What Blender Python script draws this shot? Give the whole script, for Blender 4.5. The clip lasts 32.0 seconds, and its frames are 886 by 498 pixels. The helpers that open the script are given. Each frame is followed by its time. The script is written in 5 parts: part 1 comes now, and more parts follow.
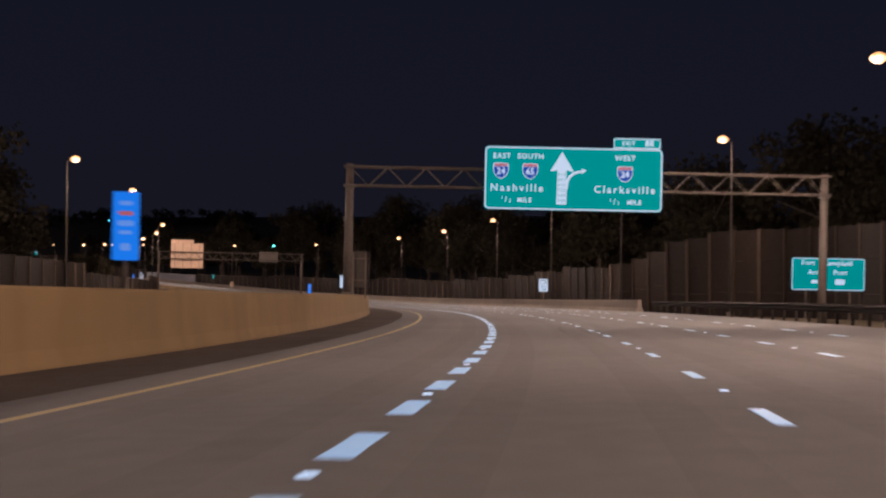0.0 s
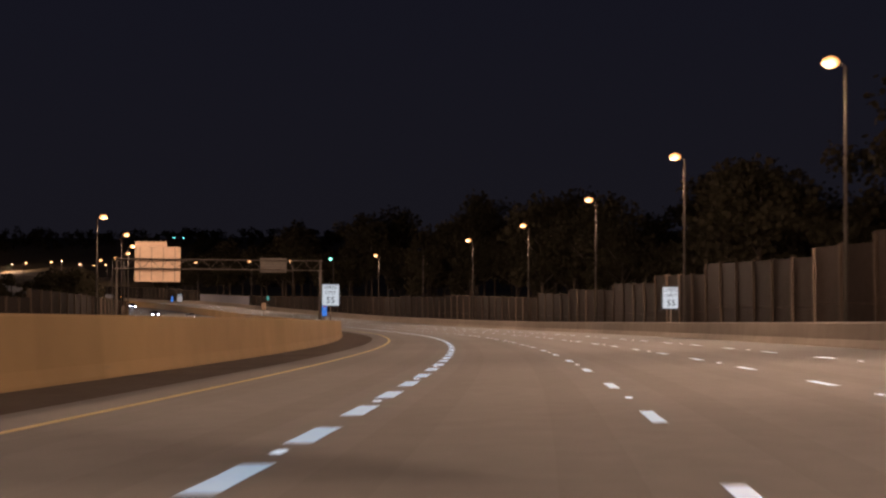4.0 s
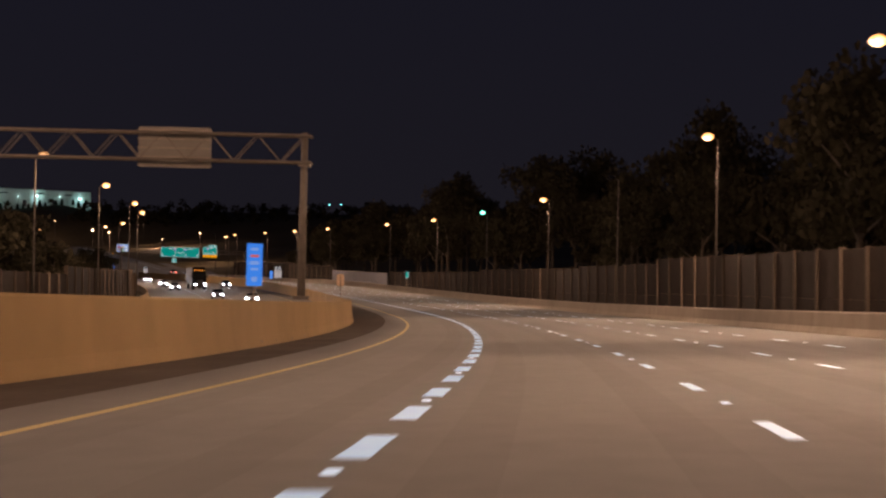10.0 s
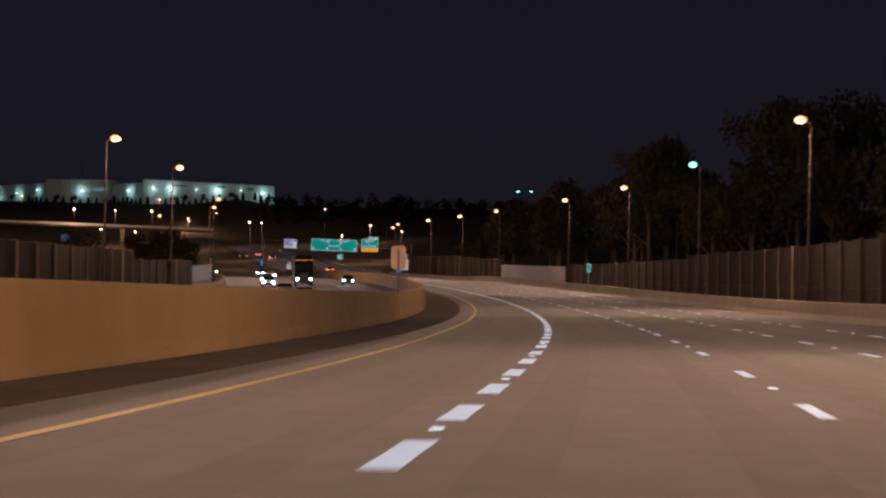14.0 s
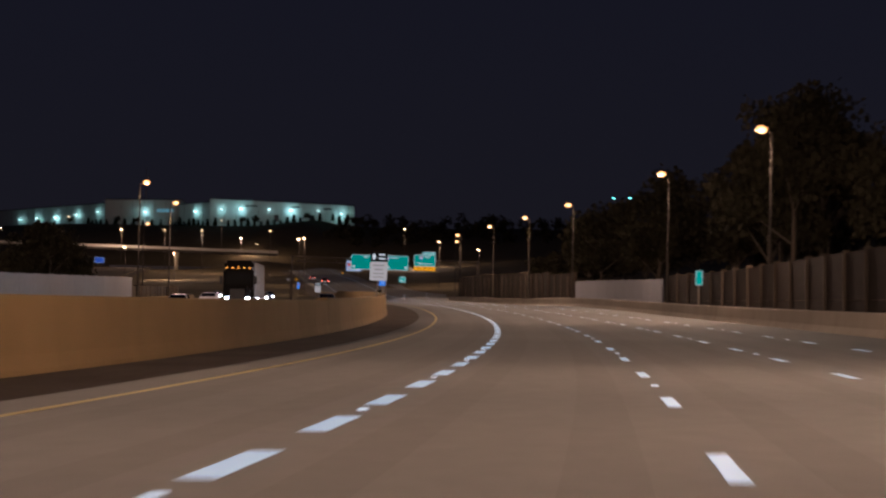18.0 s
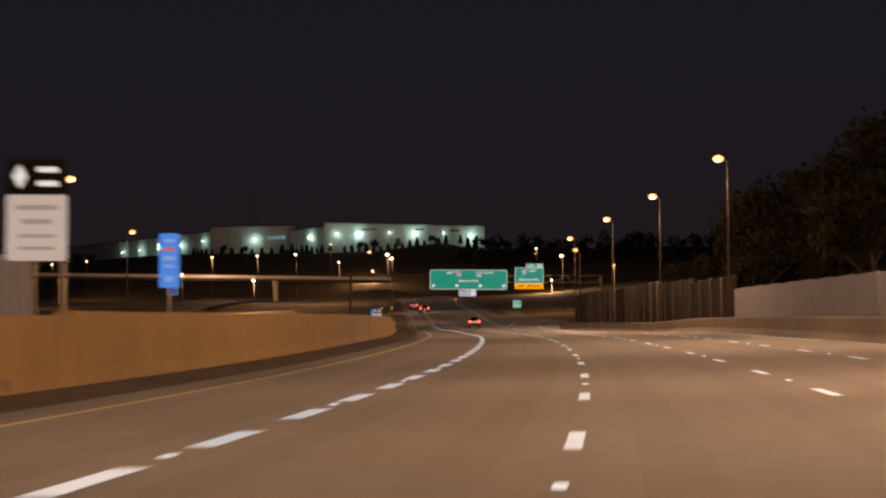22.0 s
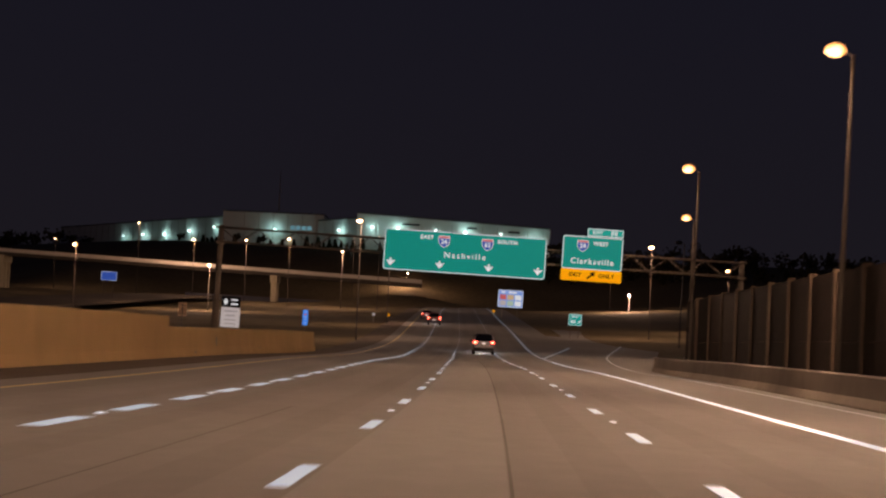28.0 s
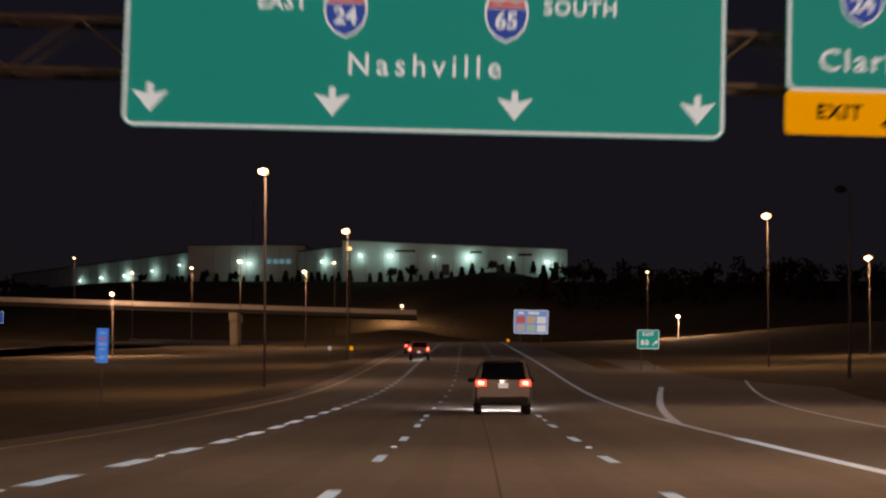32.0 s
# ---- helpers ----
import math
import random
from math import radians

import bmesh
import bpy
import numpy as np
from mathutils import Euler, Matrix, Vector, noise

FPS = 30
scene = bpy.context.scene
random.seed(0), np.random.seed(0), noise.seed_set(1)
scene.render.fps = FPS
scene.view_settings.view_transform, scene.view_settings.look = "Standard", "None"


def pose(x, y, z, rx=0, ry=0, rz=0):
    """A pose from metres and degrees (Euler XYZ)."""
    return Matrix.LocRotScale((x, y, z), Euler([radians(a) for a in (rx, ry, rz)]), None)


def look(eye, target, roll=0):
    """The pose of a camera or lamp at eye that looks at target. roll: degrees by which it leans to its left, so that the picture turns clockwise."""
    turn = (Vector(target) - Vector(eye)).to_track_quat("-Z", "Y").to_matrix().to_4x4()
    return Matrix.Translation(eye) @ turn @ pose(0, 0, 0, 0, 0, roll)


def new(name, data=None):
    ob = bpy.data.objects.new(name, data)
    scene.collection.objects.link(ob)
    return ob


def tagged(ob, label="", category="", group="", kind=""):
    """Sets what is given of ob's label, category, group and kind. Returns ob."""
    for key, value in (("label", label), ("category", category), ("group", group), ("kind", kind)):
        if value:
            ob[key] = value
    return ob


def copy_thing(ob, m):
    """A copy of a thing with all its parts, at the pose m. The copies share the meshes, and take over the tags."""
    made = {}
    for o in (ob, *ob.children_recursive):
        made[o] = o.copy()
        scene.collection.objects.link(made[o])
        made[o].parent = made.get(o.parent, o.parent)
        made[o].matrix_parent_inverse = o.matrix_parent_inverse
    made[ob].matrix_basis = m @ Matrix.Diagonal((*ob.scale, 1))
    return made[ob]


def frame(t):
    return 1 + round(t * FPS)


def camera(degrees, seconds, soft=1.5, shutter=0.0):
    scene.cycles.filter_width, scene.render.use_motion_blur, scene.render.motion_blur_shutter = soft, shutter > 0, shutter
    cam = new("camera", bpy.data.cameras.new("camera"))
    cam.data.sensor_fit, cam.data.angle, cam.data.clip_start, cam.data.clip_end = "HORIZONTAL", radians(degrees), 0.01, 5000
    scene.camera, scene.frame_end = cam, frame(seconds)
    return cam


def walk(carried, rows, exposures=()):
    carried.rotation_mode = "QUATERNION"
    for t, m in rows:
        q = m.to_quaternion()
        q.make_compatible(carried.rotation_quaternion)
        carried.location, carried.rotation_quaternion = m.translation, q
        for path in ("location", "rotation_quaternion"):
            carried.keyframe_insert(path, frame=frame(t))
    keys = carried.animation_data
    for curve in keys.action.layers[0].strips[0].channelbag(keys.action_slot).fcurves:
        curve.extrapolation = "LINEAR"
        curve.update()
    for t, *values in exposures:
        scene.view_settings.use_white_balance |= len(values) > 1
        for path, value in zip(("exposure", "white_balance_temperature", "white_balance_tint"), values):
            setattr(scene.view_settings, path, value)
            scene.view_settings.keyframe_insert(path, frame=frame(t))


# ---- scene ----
cam = camera(22.73, 32.0, soft=2.3, shutter=0.7)

# seconds, eye, then yaw to the left of +y, pitch up and roll, in degrees
PATH = [
    (0, 0.00, 0.00, 1.20, -0.02, 0.24, -0.18),
    (0.5, 0.87, 13.32, 0.94, 0.40, 0.03, -0.36),
    (1, 1.67, 26.64, 0.69, 0.62, -0.16, -0.59),
    (1.5, 2.37, 39.95, 0.42, 0.88, -0.23, -0.47),
    (2, 2.97, 53.27, 0.15, 1.26, 0.03, -0.22),
    (2.5, 3.46, 66.60, -0.10, 1.72, 0.74, -0.09),
    (3, 3.84, 79.94, -0.33, 2.15, 0.79, -0.31),
    (3.5, 4.11, 93.28, -0.55, 2.58, 0.84, -0.53),
    (4, 4.26, 106.63, -0.77, 3.01, 0.88, -0.76),
    (4.5, 4.29, 119.97, -1.01, 3.43, 0.92, -1.00),
    (5, 4.17, 133.32, -1.25, 3.82, 0.55, -1.18),
    (5.5, 3.88, 146.66, -1.52, 4.39, 0.40, -1.19),
    (6, 3.43, 160.01, -1.76, 5.10, 0.40, -0.73),
    (6.5, 2.82, 173.36, -2.02, 5.84, 0.44, -0.18),
    (7, 2.09, 186.70, -2.26, 6.50, 0.56, 0.03),
    (7.5, 1.25, 200.03, -2.50, 7.03, 0.73, 0.17),
    (8, 0.34, 213.33, -2.75, 7.44, 0.81, 0.19),
    (8.5, -0.58, 226.63, -2.97, 7.71, 0.72, -0.01),
    (9, -1.53, 239.92, -3.19, 7.95, 0.59, -0.12),
    (9.5, -2.54, 253.21, -3.43, 8.20, 0.52, -0.02),
    (10, -3.63, 266.51, -3.67, 8.67, 0.64, -0.02),
    (10.5, -4.82, 279.82, -3.90, 9.30, 0.81, -0.03),
    (11, -6.13, 293.14, -4.14, 10.08, 0.90, -0.21),
    (11.5, -7.57, 306.44, -4.35, 10.86, 0.80, -0.46),
    (12, -9.17, 319.72, -4.56, 11.65, 0.62, -0.53),
    (12.5, -10.93, 332.96, -4.77, 12.44, 0.62, -0.39),
    (13, -12.84, 346.16, -4.95, 13.17, 0.72, -0.01),
    (13.5, -14.86, 359.31, -5.13, 13.84, 0.79, 0.42),
    (14, -16.97, 372.44, -5.29, 14.36, 0.77, 0.42),
    (14.5, -19.13, 385.53, -5.43, 14.78, 0.81, 0.13),
    (15, -21.34, 398.61, -5.56, 15.21, 0.97, 0.19),
    (15.5, -23.59, 411.68, -5.69, 15.52, 1.01, 0.33),
    (16, -25.91, 424.76, -5.83, 15.74, 1.10, 0.22),
    (16.5, -28.32, 437.84, -5.97, 15.98, 1.20, 0.11),
    (17, -30.82, 450.91, -6.09, 16.22, 1.29, -0.00),
    (17.5, -33.45, 463.97, -6.15, 16.47, 1.39, -0.12),
    (18, -36.21, 477.01, -6.18, 17.30, 1.55, 0.28),
    (18.5, -39.10, 490.01, -6.22, 18.33, 1.91, 0.32),
    (19, -42.11, 502.97, -6.22, 19.26, 2.06, 0.55),
    (19.5, -45.20, 515.88, -6.22, 19.66, 2.20, 0.56),
    (20, -48.35, 528.77, -6.21, 19.52, 2.25, -0.15),
    (20.5, -51.57, 541.64, -6.18, 19.77, 2.16, -0.70),
    (21, -54.86, 554.48, -6.14, 20.26, 2.15, -0.96),
    (21.5, -58.23, 567.33, -6.08, 20.88, 2.25, -0.86),
    (22, -61.67, 580.16, -6.00, 21.36, 2.38, -1.15),
    (22.5, -65.21, 592.99, -5.92, 21.66, 2.58, -1.48),
    (23, -68.87, 605.78, -5.82, 21.96, 2.74, -1.62),
    (23.5, -72.70, 618.51, -5.70, 22.42, 2.96, -1.28),
    (24, -76.71, 631.17, -5.58, 23.09, 2.91, -0.90),
    (24.5, -80.89, 643.79, -5.46, 23.74, 2.88, -0.79),
    (25, -85.21, 656.37, -5.34, 23.85, 2.70, -0.50),
    (25.5, -89.64, 668.92, -5.20, 23.96, 2.51, -0.21),
    (26, -94.17, 681.43, -5.06, 24.07, 2.32, 0.08),
    (26.5, -98.79, 693.91, -4.92, 24.18, 2.13, 0.37),
    (27, -103.50, 706.34, -4.79, 23.96, 0.83, 1.27),
    (27.5, -108.28, 718.72, -4.69, 23.56, 0.16, 1.43),
    (28, -113.14, 731.03, -4.60, 23.35, 2.84, 2.59),
    (28.5, -118.04, 743.29, -4.51, 23.53, 2.76, 0.79),
    (29, -122.96, 755.51, -4.43, 22.99, 1.98, 0.82),
    (29.5, -127.93, 767.70, -4.33, 23.08, 2.94, 1.07),
    (30, -132.95, 779.92, -4.23, 23.09, 3.27, 0.72),
    (30.5, -138.04, 792.18, -4.13, 23.19, 3.55, 0.54),
    (31, -143.16, 804.47, -4.03, 23.34, 3.92, 0.38),
    (31.5, -148.29, 816.79, -3.92, 23.44, 4.00, 0.14),
    (32, -153.41, 829.13, -3.78, 23.53, 3.97, 0.06),
]


def row_pose(x, y, z, yaw, pitch, roll):
    a, b = radians(yaw), radians(pitch)
    way = Vector((-math.sin(a) * math.cos(b), math.cos(a) * math.cos(b), math.sin(b)))
    return look((x, y, z), Vector((x, y, z)) + 10 * way, roll)


walk(cam, [(t, row_pose(x, y, z, a, b, c)) for t, x, y, z, a, b, c in PATH], exposures=[(0.0, -0.08, 5050, 10), (1.0, -0.33, 5200, 11), (2.0, -0.33, 5800, 11), (5.0, -0.04, 5850, 10), (7.0, -0.17, 5350, 7), (9.0, 0.0, 5950, 12), (10.0, 0.1, 6200, 13), (11.0, 0.12, 6450, 15), (12.0, 0.18, 6450, 16), (13.0, 0.1, 6400, 17), (14.0, 0.02, 6100, 17), (15.0, 0.1, 5950, 14), (17.5, -0.04, 5600, 10), (18.2, 0.02, 5650, 10), (19.0, 0.24, 6150, 10), (20.0, 0.38, 6650, 12), (22.0, 0.22, 7600, 17), (23.0, 0.26, 7900, 18), (24.0, 0.16, 7750, 17), (24.5, 0.1, 7400, 16), (26.7, -0.08, 6350, 15), (27.0, 0.02, 6400, 15), (28.0, 0.06, 6600, 16), (29.0, 0.06, 6400, 18), (30.0, -0.12, 6150, 17), (31.0, 0.12, 6550, 15), (32.0, -0.3, 7200, 18)])

# ---- night sky ----
world = bpy.data.worlds.new("night_sky")
scene.world = world
world.use_nodes = True
wn, wl = world.node_tree.nodes, world.node_tree.links
wn.clear()
w_out, w_bg = wn.new("ShaderNodeOutputWorld"), wn.new("ShaderNodeBackground")
w_geo, w_sep, w_ramp = wn.new("ShaderNodeTexCoord"), wn.new("ShaderNodeSeparateXYZ"), wn.new("ShaderNodeValToRGB")
wl.new(w_geo.outputs["Generated"], w_sep.inputs[0])
wl.new(w_sep.outputs["Z"], w_ramp.inputs[0])
w_ramp.color_ramp.elements[0].position, w_ramp.color_ramp.elements[0].color = 0.0, (0.0100, 0.0086, 0.0112, 1)
w_ramp.color_ramp.elements[1].position, w_ramp.color_ramp.elements[1].color = 0.35, (0.0056, 0.0063, 0.0142, 1)
wl.new(w_ramp.outputs[0], w_bg.inputs[0])
w_bg.inputs[1].default_value = 1.0
wl.new(w_bg.outputs[0], w_out.inputs[0])

SODIUM = (1.0, 0.61, 0.39)
LAMP_WATTS = 21000

# ---- the road's plan: station = y, with x and height of the line left of the camera's first lane ----
PLAN_Y = (-140, -70, 0, 70, 140, 210, 280, 350, 420, 490, 560, 630, 700, 770, 840, 875, 910, 980, 1060, 1150, 1250, 1350)
PLAN_X = (-16.9, -7.82, -1.62, 1.59, 1.76, -0.89, -6.41, -15.08, -26.92, -41.8, -59.81, -81.21, -106.27, -134.07, -163.15, -178.1, -193.2, -223.4, -257.6, -295.6, -337.5, -379.5)
PLAN_Z = (2.9, 1.56, 0.17, -1.18, -2.41, -3.71, -4.93, -6.03, -6.8, -7.24, -7.14, -6.62, -5.88, -5.34, -4.72, -4.57, -3.9, -1.2, 2.0, 5.5, 8.7, 11.0)


def spline(xs, ys):
    """A natural cubic through the given places."""
    n, xs, ys = len(xs), np.array(xs, float), np.array(ys, float)
    a, b, g = np.eye(n), np.zeros(n), np.diff(xs)
    for i in range(1, n - 1):
        a[i, i - 1 : i + 2] = g[i - 1], 2 * (g[i - 1] + g[i]), g[i]
        b[i] = 6 * ((ys[i + 1] - ys[i]) / g[i] - (ys[i] - ys[i - 1]) / g[i - 1])
    m = np.linalg.solve(a, b)

    def value(v):
        i = int(min(max(np.searchsorted(xs, v) - 1, 0), n - 2))
        p, q = (xs[i + 1] - v) / g[i], (v - xs[i]) / g[i]
        if v < xs[0] or v > xs[-1]:
            return float(p * ys[i] + q * ys[i + 1])
        return float(p * ys[i] + q * ys[i + 1] + ((p**3 - p) * m[i] + (q**3 - q) * m[i + 1]) * g[i] ** 2 / 6)

    return value


plan_x, plan_z = spline(PLAN_Y, PLAN_X), spline(PLAN_Y, PLAN_Z)


def heading(s):
    """The road's heading at a station, in radians to the left of +y."""
    return math.atan2(plan_x(s - 1) - plan_x(s + 1), 2.0)


def at(s, off, up=0.0):
    """The place at a station, off metres to the right of the plan's line, up metres over the road."""
    h = heading(s)
    return Vector((plan_x(s) + off * math.cos(h), s + off * math.sin(h), plan_z(s) + up))


def standing(s, off, up=0.0, turn=0.0):
    """A pose at that place, which looks along the road."""
    p = at(s, off, up)
    return pose(p.x, p.y, p.z, 0, 0, math.degrees(heading(s)) + turn)


# the carriageway is banked against the upright of poles, gantries and signs
LEAN = 1.4


def lean_about(z, lean=LEAN):
    """Turns a thing upright against the banked road, about a point z metres over its pose."""
    return Matrix.Translation((0, 0, z)) @ pose(0, 0, 0, 0, lean, 0) @ Matrix.Translation((0, 0, -z))


def ease(a, b, v):
    u = min(max((v - a) / (b - a), 0.0), 1.0)
    return u * u * (3 - 2 * u)


# ---- materials ----
def material(name, colour, rough=0.7, metal=0.0, vary=0.15, grain=4.0, coarse=0.15, bump=0.0, emit=None, strength=0.0, per_piece=0.0, spec=0.5):
    m = bpy.data.materials.new(name)
    m.use_nodes = True
    n, l = m.node_tree.nodes, m.node_tree.links
    b = n["Principled BSDF"]
    b.inputs["Roughness"].default_value, b.inputs["Metallic"].default_value = rough, metal
    b.inputs["Specular IOR Level"].default_value = spec
    b.inputs["Base Color"].default_value = (*colour, 1)
    if vary or per_piece:
        geo = n.new("ShaderNodeNewGeometry")
        fine, big = n.new("ShaderNodeTexNoise"), n.new("ShaderNodeTexNoise")
        fine.inputs["Scale"].default_value, big.inputs["Scale"].default_value = grain, coarse
        fine.inputs["Detail"].default_value, big.inputs["Detail"].default_value = 6, 4
        for t in (fine, big):
            l.new(geo.outputs["Position"], t.inputs["Vector"])
        add = n.new("ShaderNodeMath")
        add.operation = "ADD"
        l.new(fine.outputs["Fac"], add.inputs[0])
        l.new(big.outputs["Fac"], add.inputs[1])
        span = n.new("ShaderNodeMapRange")
        span.inputs["From Min"].default_value, span.inputs["From Max"].default_value = 0.6, 1.4
        span.inputs["To Min"].default_value, span.inputs["To Max"].default_value = 1 - vary, 1 + vary
        l.new(add.outputs[0], span.inputs["Value"])
        level = span.outputs[0]
        if per_piece:
            info, piece, mul = n.new("ShaderNodeObjectInfo"), n.new("ShaderNodeMapRange"), n.new("ShaderNodeMath")
            piece.inputs["To Min"].default_value, piece.inputs["To Max"].default_value = 1 - per_piece, 1 + per_piece
            l.new(info.outputs["Random"], piece.inputs["Value"])
            mul.operation = "MULTIPLY"
            l.new(level, mul.inputs[0])
            l.new(piece.outputs[0], mul.inputs[1])
            level = mul.outputs[0]
        mix = n.new("ShaderNodeVectorMath")
        mix.operation = "SCALE"
        mix.inputs[0].default_value = colour
        l.new(level, mix.inputs["Scale"])
        l.new(mix.outputs[0], b.inputs["Base Color"])
        if bump:
            bp = n.new("ShaderNodeBump")
            bp.inputs["Strength"].default_value, bp.inputs["Distance"].default_value = bump, 0.02
            l.new(fine.outputs["Fac"], bp.inputs["Height"])
            l.new(bp.outputs[0], b.inputs["Normal"])
    if emit:
        b.inputs["Emission Color"].default_value, b.inputs["Emission Strength"].default_value = (*emit, 1), strength
    return m


def glow_sheeting(name, colour, back):
    """Retroreflective sign face; emission put in stands for the headlights it gives back."""
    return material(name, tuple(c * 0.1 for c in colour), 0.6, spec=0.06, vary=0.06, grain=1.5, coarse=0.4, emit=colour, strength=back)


M_LANE = material("lane_concrete", (0.220, 0.217, 0.206), 0.9, vary=0.13, grain=2.5, coarse=0.05, bump=0.06, spec=0.02)
M_TRACK = material("wheel_worn_concrete", (0.202, 0.198, 0.187), 0.85, vary=0.13, grain=2.5, coarse=0.05, bump=0.05, spec=0.03)
M_SLAB = material("replaced_concrete", (0.246, 0.246, 0.238), 0.9, vary=0.12, grain=2.2, coarse=0.06, bump=0.06, spec=0.02)
M_SHOULDER = material("shoulder_asphalt", (0.112, 0.092, 0.072), 0.9, spec=0.03, vary=0.3, grain=3, coarse=0.2, bump=0.3)
M_SEAM = material("sealed_joint", (0.150, 0.142, 0.132), 0.9, spec=0.02, vary=0.2)
M_SKID = material("tyre_rubber_mark", (0.194, 0.189, 0.178), 0.9, spec=0.02, vary=0.3, grain=2)
# blue cast and emission in the paint stand for headlights falling on it
M_WHITE = material("glowing_white_road_paint", (0.46, 0.54, 0.64), 0.5, vary=0.16, grain=9, coarse=1.0, emit=(0.45, 0.76, 1.0), strength=0.36)
# dimmer copy for lines beyond the headlights' reach, less light put in
M_WHITE_DIM = material("dim_white_road_paint", (0.36, 0.38, 0.40), 0.6, vary=0.25, grain=7, coarse=0.8, emit=(0.55, 0.76, 0.95), strength=0.13)
M_YELLOW = material("yellow_road_paint", (0.50, 0.40, 0.14), 0.6, vary=0.15, grain=6, coarse=0.5)
# the reflector glows in place of the headlight glint it would send back
M_MARKER = glow_sheeting("marker_reflector", (0.8, 0.86, 0.92), 1.1)
M_CONC = material("barrier_concrete", (0.240, 0.164, 0.074), 0.9, spec=0.08, vary=0.12, grain=0.7, coarse=0.1, bump=0.2, per_piece=0.06)
# darkened so the bridge deck below the parapet reads as unlit
M_CONC_DARK = material("unlit_deck_concrete", (0.085, 0.074, 0.062), 0.85, vary=0.25, grain=1.6, coarse=0.15, bump=0.2)
M_SCUFF = material("tyre_scuff", (0.09, 0.07, 0.045), 0.8, vary=0.3, grain=5)
M_PANEL = material("noise_wall_panel", (0.028, 0.021, 0.017), 0.95, spec=0.03, vary=0.25, grain=2.5, coarse=0.2, bump=0.5, per_piece=0.16)
M_POST = material("noise_wall_post", (0.066, 0.051, 0.038), 0.9, spec=0.05, vary=0.2, grain=3, coarse=0.3, per_piece=0.4)
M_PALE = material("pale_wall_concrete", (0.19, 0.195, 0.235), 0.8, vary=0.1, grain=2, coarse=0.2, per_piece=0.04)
M_STEEL = material("galvanised_steel", (0.17, 0.145, 0.12), 0.6, 0.2, spec=0.2, vary=0.2, grain=6, coarse=0.8)
M_POLE = material("lamp_pole_steel", (0.085, 0.076, 0.066), 0.7, 0.0, spec=0.05, vary=0.2, grain=6, coarse=0.8)
M_TRUSS = material("dull_truss_steel", (0.105, 0.090, 0.076), 0.65, 0.1, spec=0.15, vary=0.25, grain=6, coarse=0.8)
M_DARKRAIL = material("blackened_guardrail", (0.030, 0.026, 0.022), 0.8, vary=0.3, grain=4, coarse=0.5, spec=0.1)
M_RUST = material("weathered_steel", (0.07, 0.058, 0.048), 0.7, 0.2, vary=0.3, grain=5, coarse=0.6)
M_GREYBACK = material("grey_sign_back", (0.13, 0.118, 0.104), 0.7, 0.1, vary=0.12, grain=2, coarse=0.5, spec=0.2)
M_CONC_PALE = material("pale_barrier_concrete", (0.27, 0.232, 0.19), 0.9, vary=0.15, grain=0.8, coarse=0.1, bump=0.15, per_piece=0.07, spec=0.06)
M_BACK = material("bare_sign_back", (0.50, 0.35, 0.23), 0.5, 0.2, vary=0.12, grain=2, coarse=0.5)
M_GREEN = glow_sheeting("green_sheeting", (0.0, 0.22, 0.175), 1.12)
# same green with a weaker glow, for less headlight on the high signs
M_GREEN_DIM = glow_sheeting("dim_green_sheeting", (0.0, 0.21, 0.168), 0.92)
M_LEGEND = glow_sheeting("white_sheeting", (0.72, 0.75, 0.76), 0.80)
M_TAN = glow_sheeting("tan_sheeting", (0.62, 0.45, 0.25), 0.7)
M_PALEGREEN = glow_sheeting("pale_green_sheeting", (0.42, 0.55, 0.42), 0.7)
M_GREYTEXT = glow_sheeting("grey_sheeting", (0.36, 0.32, 0.31), 0.6)
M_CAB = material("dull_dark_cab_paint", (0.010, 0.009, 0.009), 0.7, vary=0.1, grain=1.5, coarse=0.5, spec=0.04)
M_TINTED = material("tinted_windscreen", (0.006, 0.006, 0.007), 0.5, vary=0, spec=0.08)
# the blue faces carry a glow too, for headlights shining on them
M_BLUE = glow_sheeting("blue_sheeting", (0.045, 0.21, 0.70), 0.9)
M_PALEBLUE = glow_sheeting("faded_blue_sheeting", (0.20, 0.33, 0.70), 0.8)
M_SHIELD = glow_sheeting("shield_blue_sheeting", (0.025, 0.065, 0.30), 0.9)
M_RED = glow_sheeting("shield_red_sheeting", (0.55, 0.12, 0.11), 0.8)
M_AMBER = glow_sheeting("amber_sheeting", (0.75, 0.30, 0.0), 1.0)
M_BLACK = material("black_sign_paint", (0.008, 0.007, 0.007), 0.85, vary=0.1, spec=0.05)
M_PINK = glow_sheeting("pinkish_white_sheeting", (0.60, 0.53, 0.50), 0.6)
M_GRASS = material("night_grass", (0.140, 0.112, 0.064), 0.95, spec=0.02, vary=0.35, grain=0.8, coarse=0.03, bump=0.6)
M_BARK = material("bark", (0.07, 0.055, 0.04), 0.95, vary=0.3, grain=5)
M_LEAF = material("foliage", (0.036, 0.032, 0.020), 0.9, spec=0.03, vary=0.4, grain=1.2, coarse=0.2)
M_LEAF_DARK = material("evergreen_foliage", (0.022, 0.030, 0.018), 0.9, spec=0.03, vary=0.3, grain=2)
# lamplight on the bridge's near edge is put into this lighter colour
M_PARAPET = material("lamplit_parapet_concrete", (0.52, 0.48, 0.42), 0.8, vary=0.12, grain=1.5, coarse=0.1)
M_CLAD = material("white_metal_cladding", (0.50, 0.53, 0.52), 0.6, vary=0.08, grain=0.5, coarse=0.03)
M_ROOF = material("dark_roof", (0.05, 0.05, 0.05), 0.8, vary=0.2)
M_WIN = material("dark_window_glass", (0.03, 0.035, 0.045), 0.15, vary=0)
